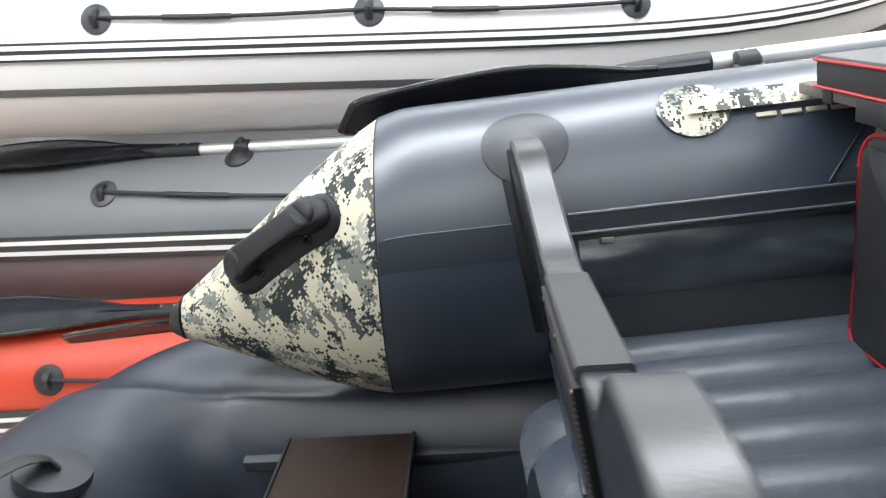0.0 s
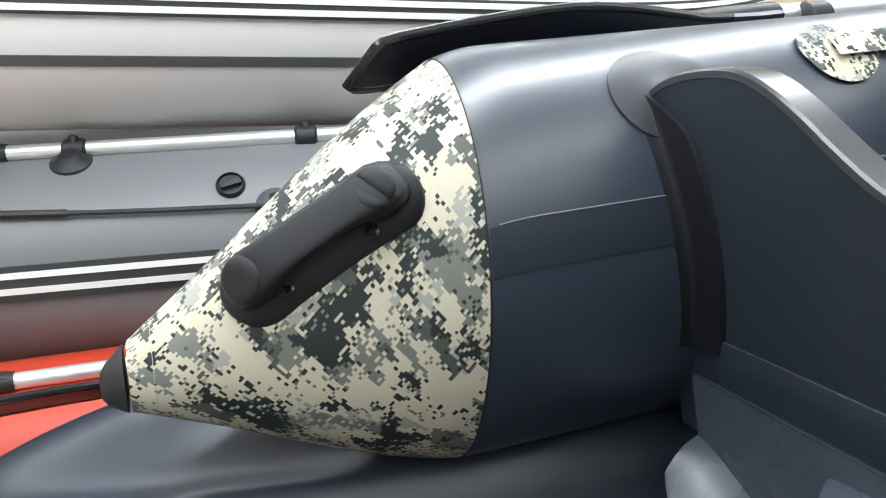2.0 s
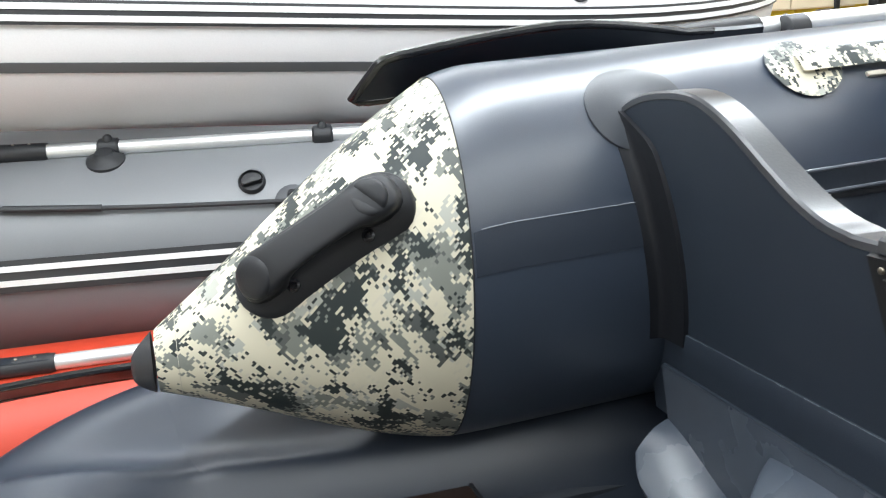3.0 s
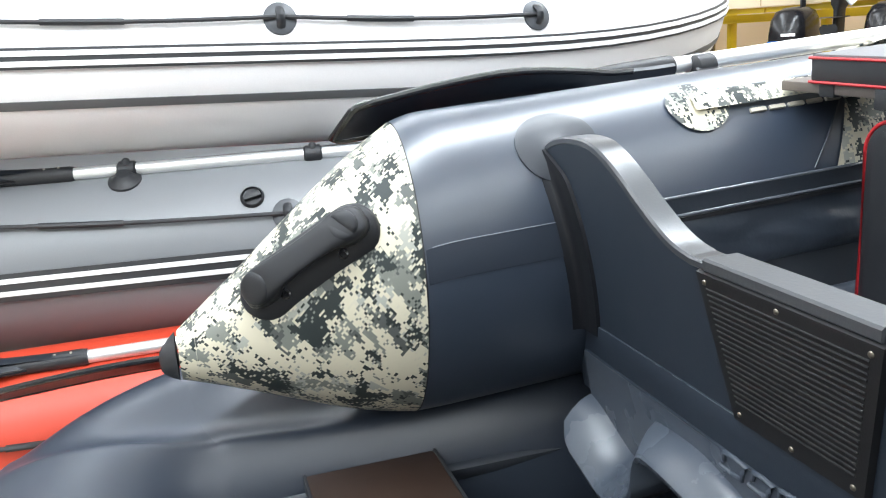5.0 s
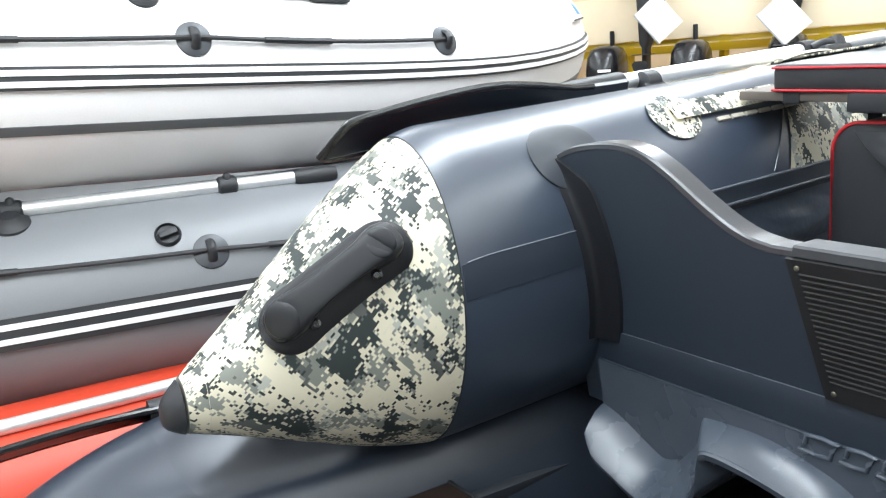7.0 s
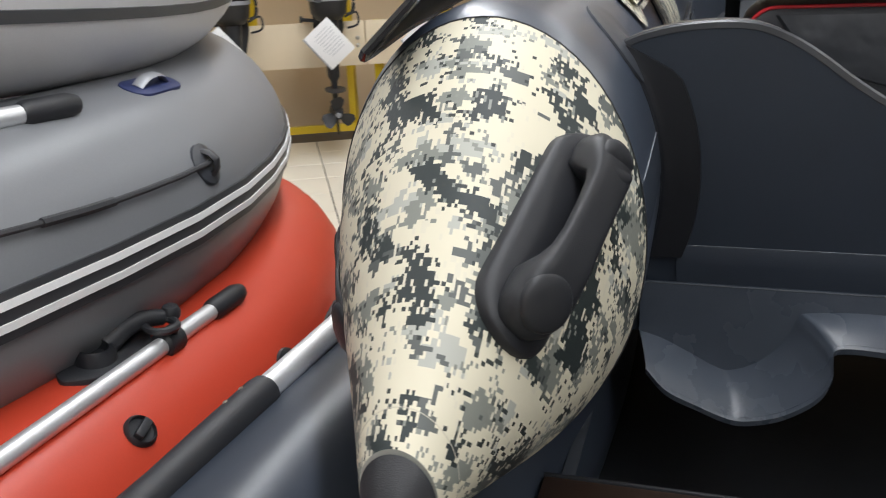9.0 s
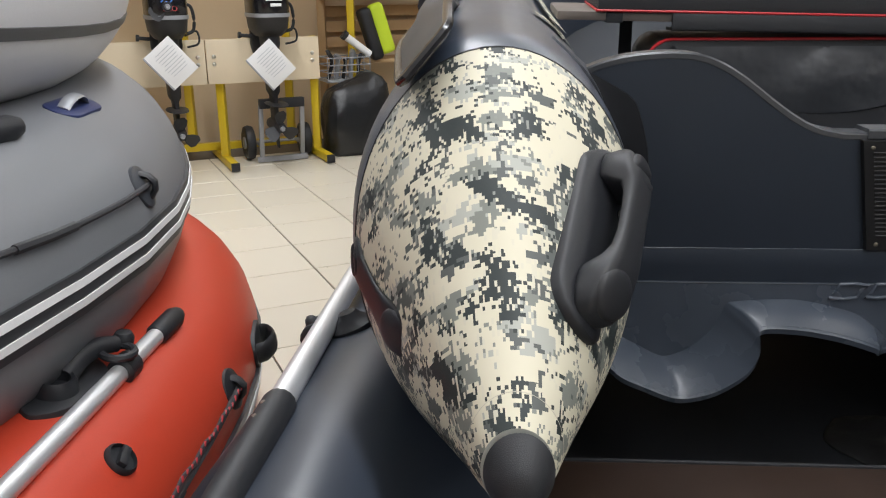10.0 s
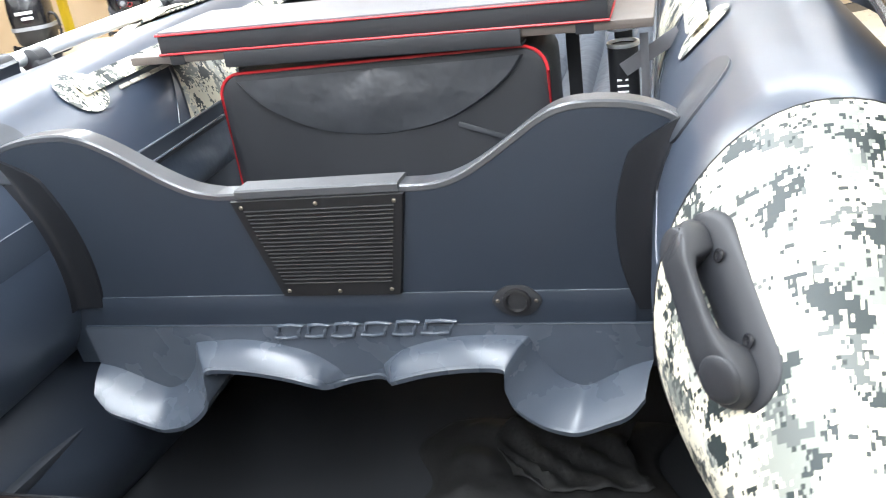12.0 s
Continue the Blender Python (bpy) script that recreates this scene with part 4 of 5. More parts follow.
# drain
m = basis(tr(0.293, -0.114, 0.0045), (1, 0, 0), tr(0, 0, 1) - tr(0, 0, 0))
drain = part("drain", plate(m, [(x, y * (1 - 0.45 * (abs(x) / 0.04) ** 2)) for x, y in stadium(0.080, 0.056, 10)], 0.004, 0.0012), BLACK, transom, "black drain fitting with screws")
part("socket", lathe(m @ pose(0, 0, 0.003), [(0.023, 0), (0.022, 0.005), (0.017, 0.006), (0.014, -0.001), (0.001, -0.002)], 24), RIB, drain)
for x in (-0.031, 0.031):
    part("screw", lathe(m @ pose(x, 0, 0.0035), [(0.004, 0), (0.003, 0.0012), (0.001, 0.0016)], 10), SCREW, drain)

# moulded skirt under the transom
inner_half = [(-0.535, -0.230), (-0.500, -0.241), (-0.460, -0.262), (-0.421, -0.284), (-0.398, -0.288), (-0.362, -0.270), (-0.332, -0.236), (-0.319, -0.206), (-0.312, -0.187), (-0.297, -0.181), (-0.208, -0.180), (-0.140, -0.192), (-0.084, -0.212), (-0.045, -0.244), (-0.030, -0.264)]
outer_half = [(-0.520, -0.258), (-0.490, -0.284), (-0.448, -0.305), (-0.405, -0.323), (-0.375, -0.325), (-0.330, -0.310), (-0.287, -0.280), (-0.270, -0.248), (-0.270, -0.224), (-0.264, -0.207), (-0.203, -0.209), (-0.132, -0.225), (-0.072, -0.247), (-0.058, -0.262), (-0.030, -0.266)]
out_half = [0.074, 0.090, 0.090, 0.090, 0.090, 0.090, 0.089, 0.085, 0.078, 0.068, 0.065, 0.060, 0.055, 0.036, 0.013]


def mirrored(h):
    def drop(x):
        return 0.008 + 0.007 * min(1.0, max(0.0, (-0.27 - x) / 0.05))

    return [(x, z - drop(x)) for x, z in h] + [(-x if x > -0.27 else 0.27 + (-x - 0.27) * 0.86, z * (0.955 if x > -0.27 else 0.935) - drop(x)) for x, z in h[::-1]]


ins = smooth_path([Vector((x, 0, z)) for x, z in mirrored(inner_half)], 5)
ous = smooth_path([Vector((x, 0, z)) for x, z in mirrored(outer_half)], 5)
oos = smooth_path([Vector((o, 0, 0)) for o in out_half + out_half[::-1]], 5)
face, ledge, lip = [[], []], [[], [], [], [], []], [[], [], [], []]
for i, o, q in zip(ins, ous, oos):
    face[0].append(tr(i.x, -0.160, 0.009))
    face[1].append(tr(i.x, i.z, 0.011))
    for k, f in enumerate((0.0, 0.12, 0.4, 0.72, 0.97)):
        x, z, d = i.x + (o.x - i.x) * f, i.z + (o.z - i.z) * f, 0.011 + (q.x - 0.011) * f
        ledge[k].append(tr(x, z + 0.007 * math.sin(math.pi * f), d))
    top = (0.97 * o.x + 0.03 * i.x, 0.97 * o.z + 0.03 * i.z)
    lip[0].append(tr(top[0], top[1], 0.97 * q.x))
    lip[1].append(tr(o.x, o.z - 0.003, q.x + 0.002))
    lip[2].append(tr(o.x, o.z - 0.013, q.x))
    lip[3].append(tr(o.x * 0.98, o.z - 0.004, -0.03))
skirt_bm = loft(face, closed=False)
loft(ledge, closed=False, bm=skirt_bm)
loft(lip, closed=False, bm=skirt_bm)
skirt = part("skirt", skirt_bm, SKIRT, boat, "moulded grey plastic skirt with two cups and arches")
part("top_edge", sweep([tr(x, -0.160, 0.0065) for x in (-0.53, -0.2, 0.2, 0.50)], 0.003, 0.0025, n=8), TRANSOM, skirt)
# slanted raised outlines on the skirt, plain shapes
for x, w, h in ((-0.118, 0.056, 0.030), (-0.064, 0.044, 0.028), (-0.012, 0.050, 0.030), (0.044, 0.052, 0.028), (0.098, 0.046, 0.030), (0.155, 0.062, 0.028)):
    z, sl = -0.168 + 0.03 * x, 0.016
    loop = [(x + a * w + sl * b, z + b * h) for a, b in ((-0.40, -0.42), (0.0, -0.48), (0.40, -0.40), (0.34, 0.0), (0.42, 0.40), (0.0, 0.48), (-0.40, 0.42), (-0.34, 0.0))]
    part("raised_mark", sweep([tr(a, b, 0.0105) for a, b in loop + loop[:2]], 0.0036, n=10), SKIRT, skirt)
# pale stitched line across the transom
part("stitch_line", sweep([tr(x, -0.0975, 0.0035) for x in (-0.47, -0.2, 0.2, 0.47)], 0.0005, n=5), SKIRT, transom)
rows = [[tr(x, z, o) for x in (-0.485, -0.25, 0.0, 0.25, 0.475)] for z, o in ((-0.0975, -0.004), (-0.098, 0.003), (-0.100, 0.004), (-0.130, 0.005), (-0.163, 0.006))]
part("lower_flap", loft(rows, closed=False), TRANSOM, transom, "darker glued flap along the foot of the transom")
# boat floor with ribs along it
rings = []
for k in range(81):
    x = -0.52 + 1.04 * k / 80
    rings.append([hull(x, y, -0.150 + 0.026 * abs(math.sin(math.pi * (x + 0.52) / 0.104)) ** 0.6) for y in (0.075, 0.6, 1.2, 1.8, 2.4)])
part("air_floor", loft(rings, closed=False), RIBBED, boat, "ribbed inflatable floor")
rings = []
for k in range(13):
    g = math.pi * k / 12
    rings.append([hull(0.50 * math.cos(g), 1.9, -0.15), hull(0.56 * math.cos(g), 1.95 + 0.45 * math.sin(g), -0.14 + 0.02 * math.sin(g)), hull(0.62 * math.cos(g), 1.97 + 0.80 * math.sin(g), -0.06 + 0.10 * math.sin(g)), hull(0.66 * math.cos(g), 1.98 + 0.95 * math.sin(g), 0.02 + 0.15 * math.sin(g))])
part("bow_apron", loft(rings, closed=False), SLATE_DARK, boat, "slate-grey bow lining")
part("bottom", box(Matrix.Translation(hull(0, 1.3, -0.30)) @ pose(0, 0, 0, math.degrees(math.atan(SLOPE))), 1.3, 1.7, 0.03, 0.01), SLATE_DARK, boat)
for s in (-1, 1):
    e = -s
    # hanging side flap with its shiny welt
    rows = []
    for k in range(86):
        y = 0.07 + 1.7 * k / 85
        row = []
        for j in range(13):
            f = j / 12
            z = 0.052 - 0.114 * f
            hang = math.sin(math.pi * f) ** 0.7
            crease = 0.016 * noise.noise(Vector((y * 4.5 + s, z * 15 - y * 2.2, 0.7))) + 0.010 * abs(noise.noise(Vector((y * 9 - s, z * 34 + y * 3.0, 2.1))))
            row.append(hull(s * (TXS[s] - TA * (0.985 + 0.015 * f)) - s * hang * (0.012 + crease), y, z))
        rows.append(row)
    part("side_flap", loft(rows, closed=False), CREASED, boat, "dark side flap along the floor")
    rows = [[hull(s * (TXS[s] - TA * 0.99), y, -0.055), hull(s * (TXS[s] - TA * 1.01), y, -0.10), hull(s * (TXS[s] - TA * 1.03), y, -0.16)] for y in (0.07, 0.6, 1.2, 1.77)]
    part("floor_edge", loft(rows, closed=False), SLATE_DARK, boat)
    lo, hi = (11, 17.5) if s < 0 else (162.5, 169)
    part("welt", band([hull(s * TXS[s], y, 0) for y in (0.055, 0.5, 1.0, 1.7)], TA, TB, lo, hi, 0.006, n=3, thick=0.008), WELT, boat, "glossy welt strip")
    # paler glossy beads added to carry the highlights along the welt's edges
    for g in (lo, hi):
        part("welt_bead", sweep([hull(s * (TXS[s] + (TA + 0.013) * math.cos(radians(g)) * s), y, (TB + 0.013) * math.sin(radians(g))) for y in (0.055, 0.5, 1.0, 1.7)], 0.0028, n=8), SHINE, boat, "added pale bead for the highlight on the welt's edge")
    pull = part("zip_pull", box(Matrix.Translation(hull(s * (TXS[s] - (TA + 0.014) * math.cos(radians(8))), 0.115, (TB + 0.01) * math.sin(radians(8)))), 0.006, 0.022, 0.009, 0.002), STEEL, boat, "small steel zip pull")
    part("zip_line", band([hull(s * TXS[s], y, 0) for y in (0.07, 0.5, 1.0, 1.7)], TA, TB, *((8.5, 10) if s < 0 else (170, 171.5)), 0.008, n=1, thick=0.004), BLACK, boat, "black zip along the flap")
    # camouflage seat rail
    c0 = 55
    a0, a1 = (c0 - 5, c0 + 5) if s < 0 else (180 - c0 - 5, 180 - c0 + 5)

    def camo_band(y0, y1, lo, hi, proud, round_end):
        ys = [y0 + (y1 - y0) * k / 10 for k in range(11)]
        rings, uvv = [], []
        for y in ys:
            h = 1.0
            if round_end:
                f = (y - y0) / (y1 - y0) * 2 - 1
                h = math.sqrt(max(0.02, 1 - f * f))
            mid = (lo + hi) / 2
            angs = [radians(mid + (hi - lo) / 2 * h * (2 * j / 8 - 1)) for j in range(9)]
            rings.append([hull(s * TXS[s] + (TA + proud) * math.cos(g), y, (TB + proud) * math.sin(g)) for g in angs])
            uvv.append([(y + 3.0, g * 0.24 + s) for g in angs])
        return loft(rings, closed=False, uvs=lambda i, j: uvv[i][j])

    rail = part("seat_rail", camo_band(0.262, 1.55, a0, a1, 0.012, False), CAMO, boat, "camouflage seat rail strip")
    part("rail_end", camo_band(0.214, 0.336, a0 - 9, a1 + 9, 0.005, True), CAMO, rail, "round camouflage end patch")
    for k in range(10):
        y = 0.37 + 0.040 * k
        g = radians(c0 - 7.6) if s < 0 else radians(180 - c0 + 7.6)
        p0, p1 = [hull(s * TXS[s] + (TA + 0.002) * math.cos(g), yy, (TB + 0.002) * math.sin(g)) for yy in (y, y + 0.033)]
        part("lacing_bar", beam(p0, p1, 0.009, 0.006, 0.002, up=(-s * 0.7, 0, 0.7)), LACING, rail, "pale lacing strip")
    for y0, y1 in ((0.47, 0.575),):
        part("tie_strap", sweep([hull(s * TXS[s] - s * (TA + 0.002) * math.cos(radians(g)), y0 + (y1 - y0) * k / 4, (TB + 0.002) * math.sin(radians(g))) for k, g in enumerate((19, 27, 35, 43, 50))], 0.0016, n=6), SLATE, boat, "thin grey tie strap on the tube")
    rings, uvv = [], []
    for k in range(13):
        g = radians(17.5 + 34 * k / 12) if s < 0 else radians(162.5 - 34 * k / 12)
        ys = [0.515 + 0.065 * k / 12 + (0.52 - 0.065 * k / 12) * j / 8 for j in range(9)]
        rings.append([hull(s * TXS[s] + (TA + 0.003) * math.cos(g), y, (TB + 0.003) * math.sin(g)) for y in ys])
        uvv.append([(y + 5.0, g * 0.24 + s) for y in ys])
    part("camo_panel", loft(rings, closed=False, uvs=lambda i, j: uvv[i][j]), CAMO, boat, "camouflage panel on the inner side")

# ---- what lies on the main boat ----
for s in (-1, 1):
    oar(hull(s * 0.785, -0.308, 0.254), hull(s * 0.822, 0.356, 0.274), hull(s * 0.845, 1.75, 0.285), (s * 0.73, 0, 0.68), "oars of the main boat", "paddle with aluminium shaft lying on the main boat's tube", blade_w=0.112, clips=(0.358,), shaft_r=0.0175)



for s in (-1, 1):
    def on_top(ang, y, lift):
        g = radians(ang)
        return hull(s * (TXS[s] + (TA + lift) * math.cos(g)), y, (TB + lift) * math.sin(g))

    lock = thing("rowlock", on_top(70, 1.05, 0.0), "black plastic rowlock on a camouflage pad", "rowlock", "rowlocks")
    rings, uvv = [], []
    for k in range(11):
        f = 2 * k / 10 - 1
        y, half = 1.0 + 0.23 * f, 17 * math.sqrt(max(0.03, 1 - f * f))
        angs = [74 + half * (2 * j / 8 - 1) for j in range(9)]
        rings.append([on_top(a, y, 0.006) for a in angs])
        uvv.append([(y + 7.0, radians(a) * 0.25 + s) for a in angs])
    mod = part("pad", loft(rings, closed=False, uvs=lambda i, j: uvv[i][j]), CAMO, lock, "camouflage cloth pad").modifiers.new("thickness", "SOLIDIFY")
    mod.thickness = 0.005
    for k, (a, y0, y1) in enumerate(((64, 0.72, 0.98), (80, 0.78, 0.96))):
        fold = [on_top(a + 3 * math.sin(9 * t), y0 + (y1 - y0) * t, 0.010 + 0.010 * math.sin(math.pi * t)) for t in (0, 0.2, 0.4, 0.6, 0.8, 1.0)]
        part("tie_strap", sweep(smooth_path(fold, 3), 0.020, 0.004, n=10), LACING, lock, "pale webbing tie strap")
    base = on_top(66, 1.06, 0.004)
    mb = basis(base, (0, 1, 0), base - hull(s * TXS[s], 1.06, 0))
    part("body", box(mb @ pose(0, 0, 0.018), 0.105, 0.052, 0.036, 0.012, 3), BLACK, lock)
    part("post", lathe(mb @ pose(0.022, 0, 0.03), [(0.024, 0), (0.023, 0.022), (0.018, 0.030), (0.001, 0.031)], 18), BLACK, lock)
    part("shaft_collar", rod(hull(s * 0.8325, 0.985, 0.279), hull(s * 0.8335, 1.035, 0.2795), 0.024, 18), BLACK, lock)
    part("arm", sweep(smooth_path([mb @ Vector((0.02, 0, 0.04)), mb @ Vector((-0.02, 0.0, 0.045)), hull(s * 0.815, 1.01, 0.283)], 4), 0.012, n=10), BLACK, lock)


def seat(x, y, z, half_cushion, half_plank, label):
    ob = thing("thwart", hull(0, y, z), label, "bench", "bench seats")
    tilt = math.degrees(math.atan(SLOPE))
    m = Matrix.Translation(hull(x, y, z)) @ pose(0, 0, 0, tilt, 1.4)
    part("plank", box(m, 2 * half_plank, 0.235, 0.018, 0.004), BOARD, ob, "grey-brown plank")
    for xx in (-half_cushion + 0.035, half_cushion - 0.045):
        part("strap", box(m @ pose(xx, -0.0, -0.001), 0.034, 0.2385, 0.0235, 0.002), BAG, ob, "black webbing strap round the plank")
    cu = part("cushion", box(m @ pose(0, 0.0, 0.031), 2 * half_cushion, 0.245, 0.044, 0.008), BAG, ob, "black padded cushion side")
    part("cushion_top", box(m @ pose(0, 0.0, 0.054), 2 * half_cushion - 0.004, 0.241, 0.008, 0.004), CUSHION, cu, "grey cushion top")
    for zz in (0.0515, 0.0115):
        w, h = half_cushion + 0.001, 0.123
        loop = [(-w, -h), (0, -h), (w, -h), (w, 0), (w, h), (0, h), (-w, h), (-w, 0), (-w, -h)]
        part("piping", sweep([m @ Vector((x, yy, zz)) for x, yy in loop], 0.0026, n=6), RED_PIPING, cu, "red piping")
    return ob


seat(-0.034, 0.556, 0.221, 0.466, 0.545, "bench seat with black cushion, red piping and grey top")
seat(-0.050, 1.395, 0.212, 0.466, 0.545, "bench seat further ahead with black cushion and red piping")

# bag under the first seat
bag = thing("under_seat_bag", hull(0, 0.57, -0.13), "black cloth under-seat bag with red piping and grey flap", "bag")


def bag_at(x, z, out):
    return hull(x - 0.042, 0.460 - out, z)


bx, bz0, bz1 = 0.352, -0.130, 0.184
outline = []
for cx, cz, a0 in ((bx - 0.05, bz1 - 0.05, 0), (-bx + 0.05, bz1 - 0.05, 90), (-bx + 0.02, bz0 + 0.02, 180), (bx - 0.02, bz0 + 0.02, 270)):
    r = 0.05 if cz > 0 else 0.02
    for k in range(7):
        g = radians(a0 + 15 * k)
        outline.append((cx + r * math.cos(g), cz + r * math.sin(g)))
rings = []
for out, sc in ((-0.20, 0.96), (-0.19, 1.0), (0.0, 1.0), (0.004, 0.985), (0.008, 0.93), (0.012, 0.5), (0.010, 0.05)):
    rings.append([bag_at(x * sc, (z + 0.01) * sc - 0.01, out) for x, z in outline])
part("body", loft(rings), BAG, bag)
part("piping", sweep([bag_at(x, z, 0.002) for x, z in outline + outline[:1]], 0.0036, n=7), RED_PIPING, bag, "red piping")
flap = [(-0.305, 0.172), (-0.275, 0.135), (-0.225, 0.095), (-0.145, 0.056), (-0.05, 0.037), (0.05, 0.037), (0.145, 0.056), (0.225, 0.095), (0.28, 0.135), (0.31, 0.172)]
flap = [(p.x, p.z) for p in smooth_path([Vector((x, 0, z)) for x, z in flap], 5)]
rings = []
for f, o in ((1.0, 0.010), (0.98, 0.017), (0.7, 0.023), (0.3, 0.027), (0.02, 0.020)):
    rings.append([bag_at(x * f, 0.172 + (z - 0.172) * f, o + 0.004 * math.sin(11 * x + 5 * f)) for x, z in flap])
part("plank_wrap", box(Matrix.Translation(bag_at(0, 0.214, 0.0275)) @ pose(0, 0, 0, 0, 1.4), 0.62, 0.009, 0.032, 0.003), BAG, bag, "black cloth wrapped round the plank")
part("wrap_underside", box(Matrix.Translation(bag_at(0, 0.197, -0.005)) @ pose(0, 0, 0, 0, 1.4), 0.62, 0.054, 0.006, 0.002), BAG, bag)
part("webbing", beam(bag_at(0.165, 0.045, 0.014), bag_at(0.285, 0.000, 0.012), 0.003, 0.010, 0.001, up=(0.3, 0, 1)), FLAP, bag, "narrow grey webbing")
for x, w in ((-0.372, 0.028), (0.385, 0.028)):
    part("hanging_strap", box(Matrix.Translation(bag_at(x, 0.091, -0.16)), w, 0.004, 0.247, 0.001), BAG, bag, "black strap hanging from the plank")
part("flap", loft(rings, (False, False), closed=False), FLAP, bag, "rounded grey cloth flap")

# rod holder under the end of the first seat
rh = thing("rod_holder", hull(0.44, 0.58, 0.0), "black rod holder with two bright metal rings", "rod holder")
holder = part("holder_tube", lathe(basis(hull(0.446, 0.585, -0.12), (1, 0, 0), (0, -0.06, 1)), [(0.001, 0.0), (0.028, 0.0), (0.030, 0.004), (0.030, 0.262), (0.025, 0.264), (0.024, 0.18), (0.001, 0.178)], 28), BLACK, rh)
for z in (0.142, 0.176):
    part("ring", lathe(basis(hull(0.447, 0.570, z), (1, 0, 0), (0, -0.06, 1)), [(0.026, 0), (0.032, 0.0), (0.033, 0.003), (0.032, 0.008), (0.027, 0.008), (0.026, 0.0)], 28), ALU, rh, "bright metal ring")
part("bracket", box(Matrix.Translation(hull(0.447, 0.604, 0.15)), 0.036, 0.006, 0.09, 0.002), BLACK, rh)
for k in range(3):
    part("label_bar", box(Matrix.Translation(hull(0.444, 0.5455, 0.055 + 0.012 * k)), 0.022, 0.004, 0.004, 0.0005), STRIPE, holder)
strap = thing("seat_strap", hull(0.508, 0.5, 0.12), "grey webbing strap tied round the plank end", "strap")
part("webbing", beam(hull(0.448, 0.52, 0.105), hull(0.556, 0.50, 0.172), 0.004, 0.028, 0.001, up=(-0.5, 0, 1)), CUSHION, strap)
part("loop", sweep(smooth_path([hull(0.490, 0.505, 0.176), hull(0.490, 0.503, 0.15), hull(0.490, 0.51, 0.08), hull(0.488, 0.53, 0.0), hull(0.488, 0.54, -0.11)], 4), 0.008, 0.002, n=8, up=(0, 1, 0)), CUSHION, strap, "grey hanging strap")

# ---- outboard motors on their stand ----
def frame_shop(s, d, z):
    m = pose(0, 0, 0, 0, 0, STAND_TURN)
    m.translation = shop(s, d, z)
    return m


def board(s0, s1, z0, z1, label):
    ob = thing("mounting_board", shop((s0 + s1) / 2, 0.02, z0), label, "board", "motor mounting boards")
    part("panel", shop_box((s0 + s1) / 2, 0.02, (z0 + z1) / 2, s1 - s0 - 0.006, 0.04, z1 - z0, 0.003), PLY, ob)
    for s in (s0 + 0.045, s1 - 0.045):
        for z in (0.45, 0.62):
            zz = z0 + (z1 - z0) * z
            m = frame_shop(s, 0.041, zz) @ pose(0, 0, 0, 90)
            part("bolt", lathe(m, [(0.012, 0), (0.011, 0.004), (0.006, 0.007), (0.001, 0.008)], 12), STEEL, ob)
    return ob


Z_LOW0, Z_LOW1 = 0.485, 0.735
Z_UP0, Z_UP1 = 1.14, 1.41
for s0, s1 in ((-0.36, 0.31), (-1.41, -0.36), (-2.46, -1.41), (-3.51, -2.46), (-4.56, -3.51)):
    board(s0, s1, Z_LOW0, Z_LOW1, "pale plywood board on the yellow stand")
for s0, s1 in ((-0.61, 0.62), (-1.87, -0.61), (-3.13, -1.87), (-4.39, -3.13)):
    board(s0, s1, Z_UP0, Z_UP1, "pale plywood board on the upper row of the stand")

stand = thing("motor_stand", shop(-1.0, -0.1, 0), "yellow square-tube steel stand holding outboard motors", "stand")
for s in (0.29, -0.28, -1.35, -2.42, -3.49, -4.5):
    part("front_post", beam(shop(s, -0.03, 0.05), shop(s, -0.03, 0.735), 0.045, 0.045), YELLOW, stand)
    part("foot", beam(shop(s, -0.42, 0.03), shop(s, 0.24, 0.03), 0.045, 0.045), YELLOW, stand)
    part("foot_cap", beam(shop(s, 0.238, 0.03), shop(s, 0.25, 0.03), 0.049, 0.049), BLACK, stand)
for s in (0.62, 0.19, -0.43, -1.0, -1.6, -2.2, -2.8, -3.4, -4.0):
    part("rear_post", beam(shop(s, -0.27, 0.05), shop(s, -0.27, 1.40), 0.045, 0.045), YELLOW, stand)
part("lower_rail", beam(shop(-4.6, -0.25, 0.075), shop(0.32, -0.25, 0.075), 0.045, 0.045), YELLOW, stand)
part("upper_rail", beam(shop(-4.6, -0.24, 1.075), shop(0.66, -0.24, 1.075), 0.04, 0.05), YELLOW, stand)
part("upper_bearer", beam(shop(-4.6, -0.03, 1.12), shop(0.62, -0.03, 1.12), 0.03, 0.03), YELLOW, stand)
for s in (0.60, -0.62, -1.88, -3.14, -4.4):
    part("arm", beam(shop(s, -0.27, 1.12), shop(s, 0.0, 1.12), 0.03, 0.03), YELLOW, stand)


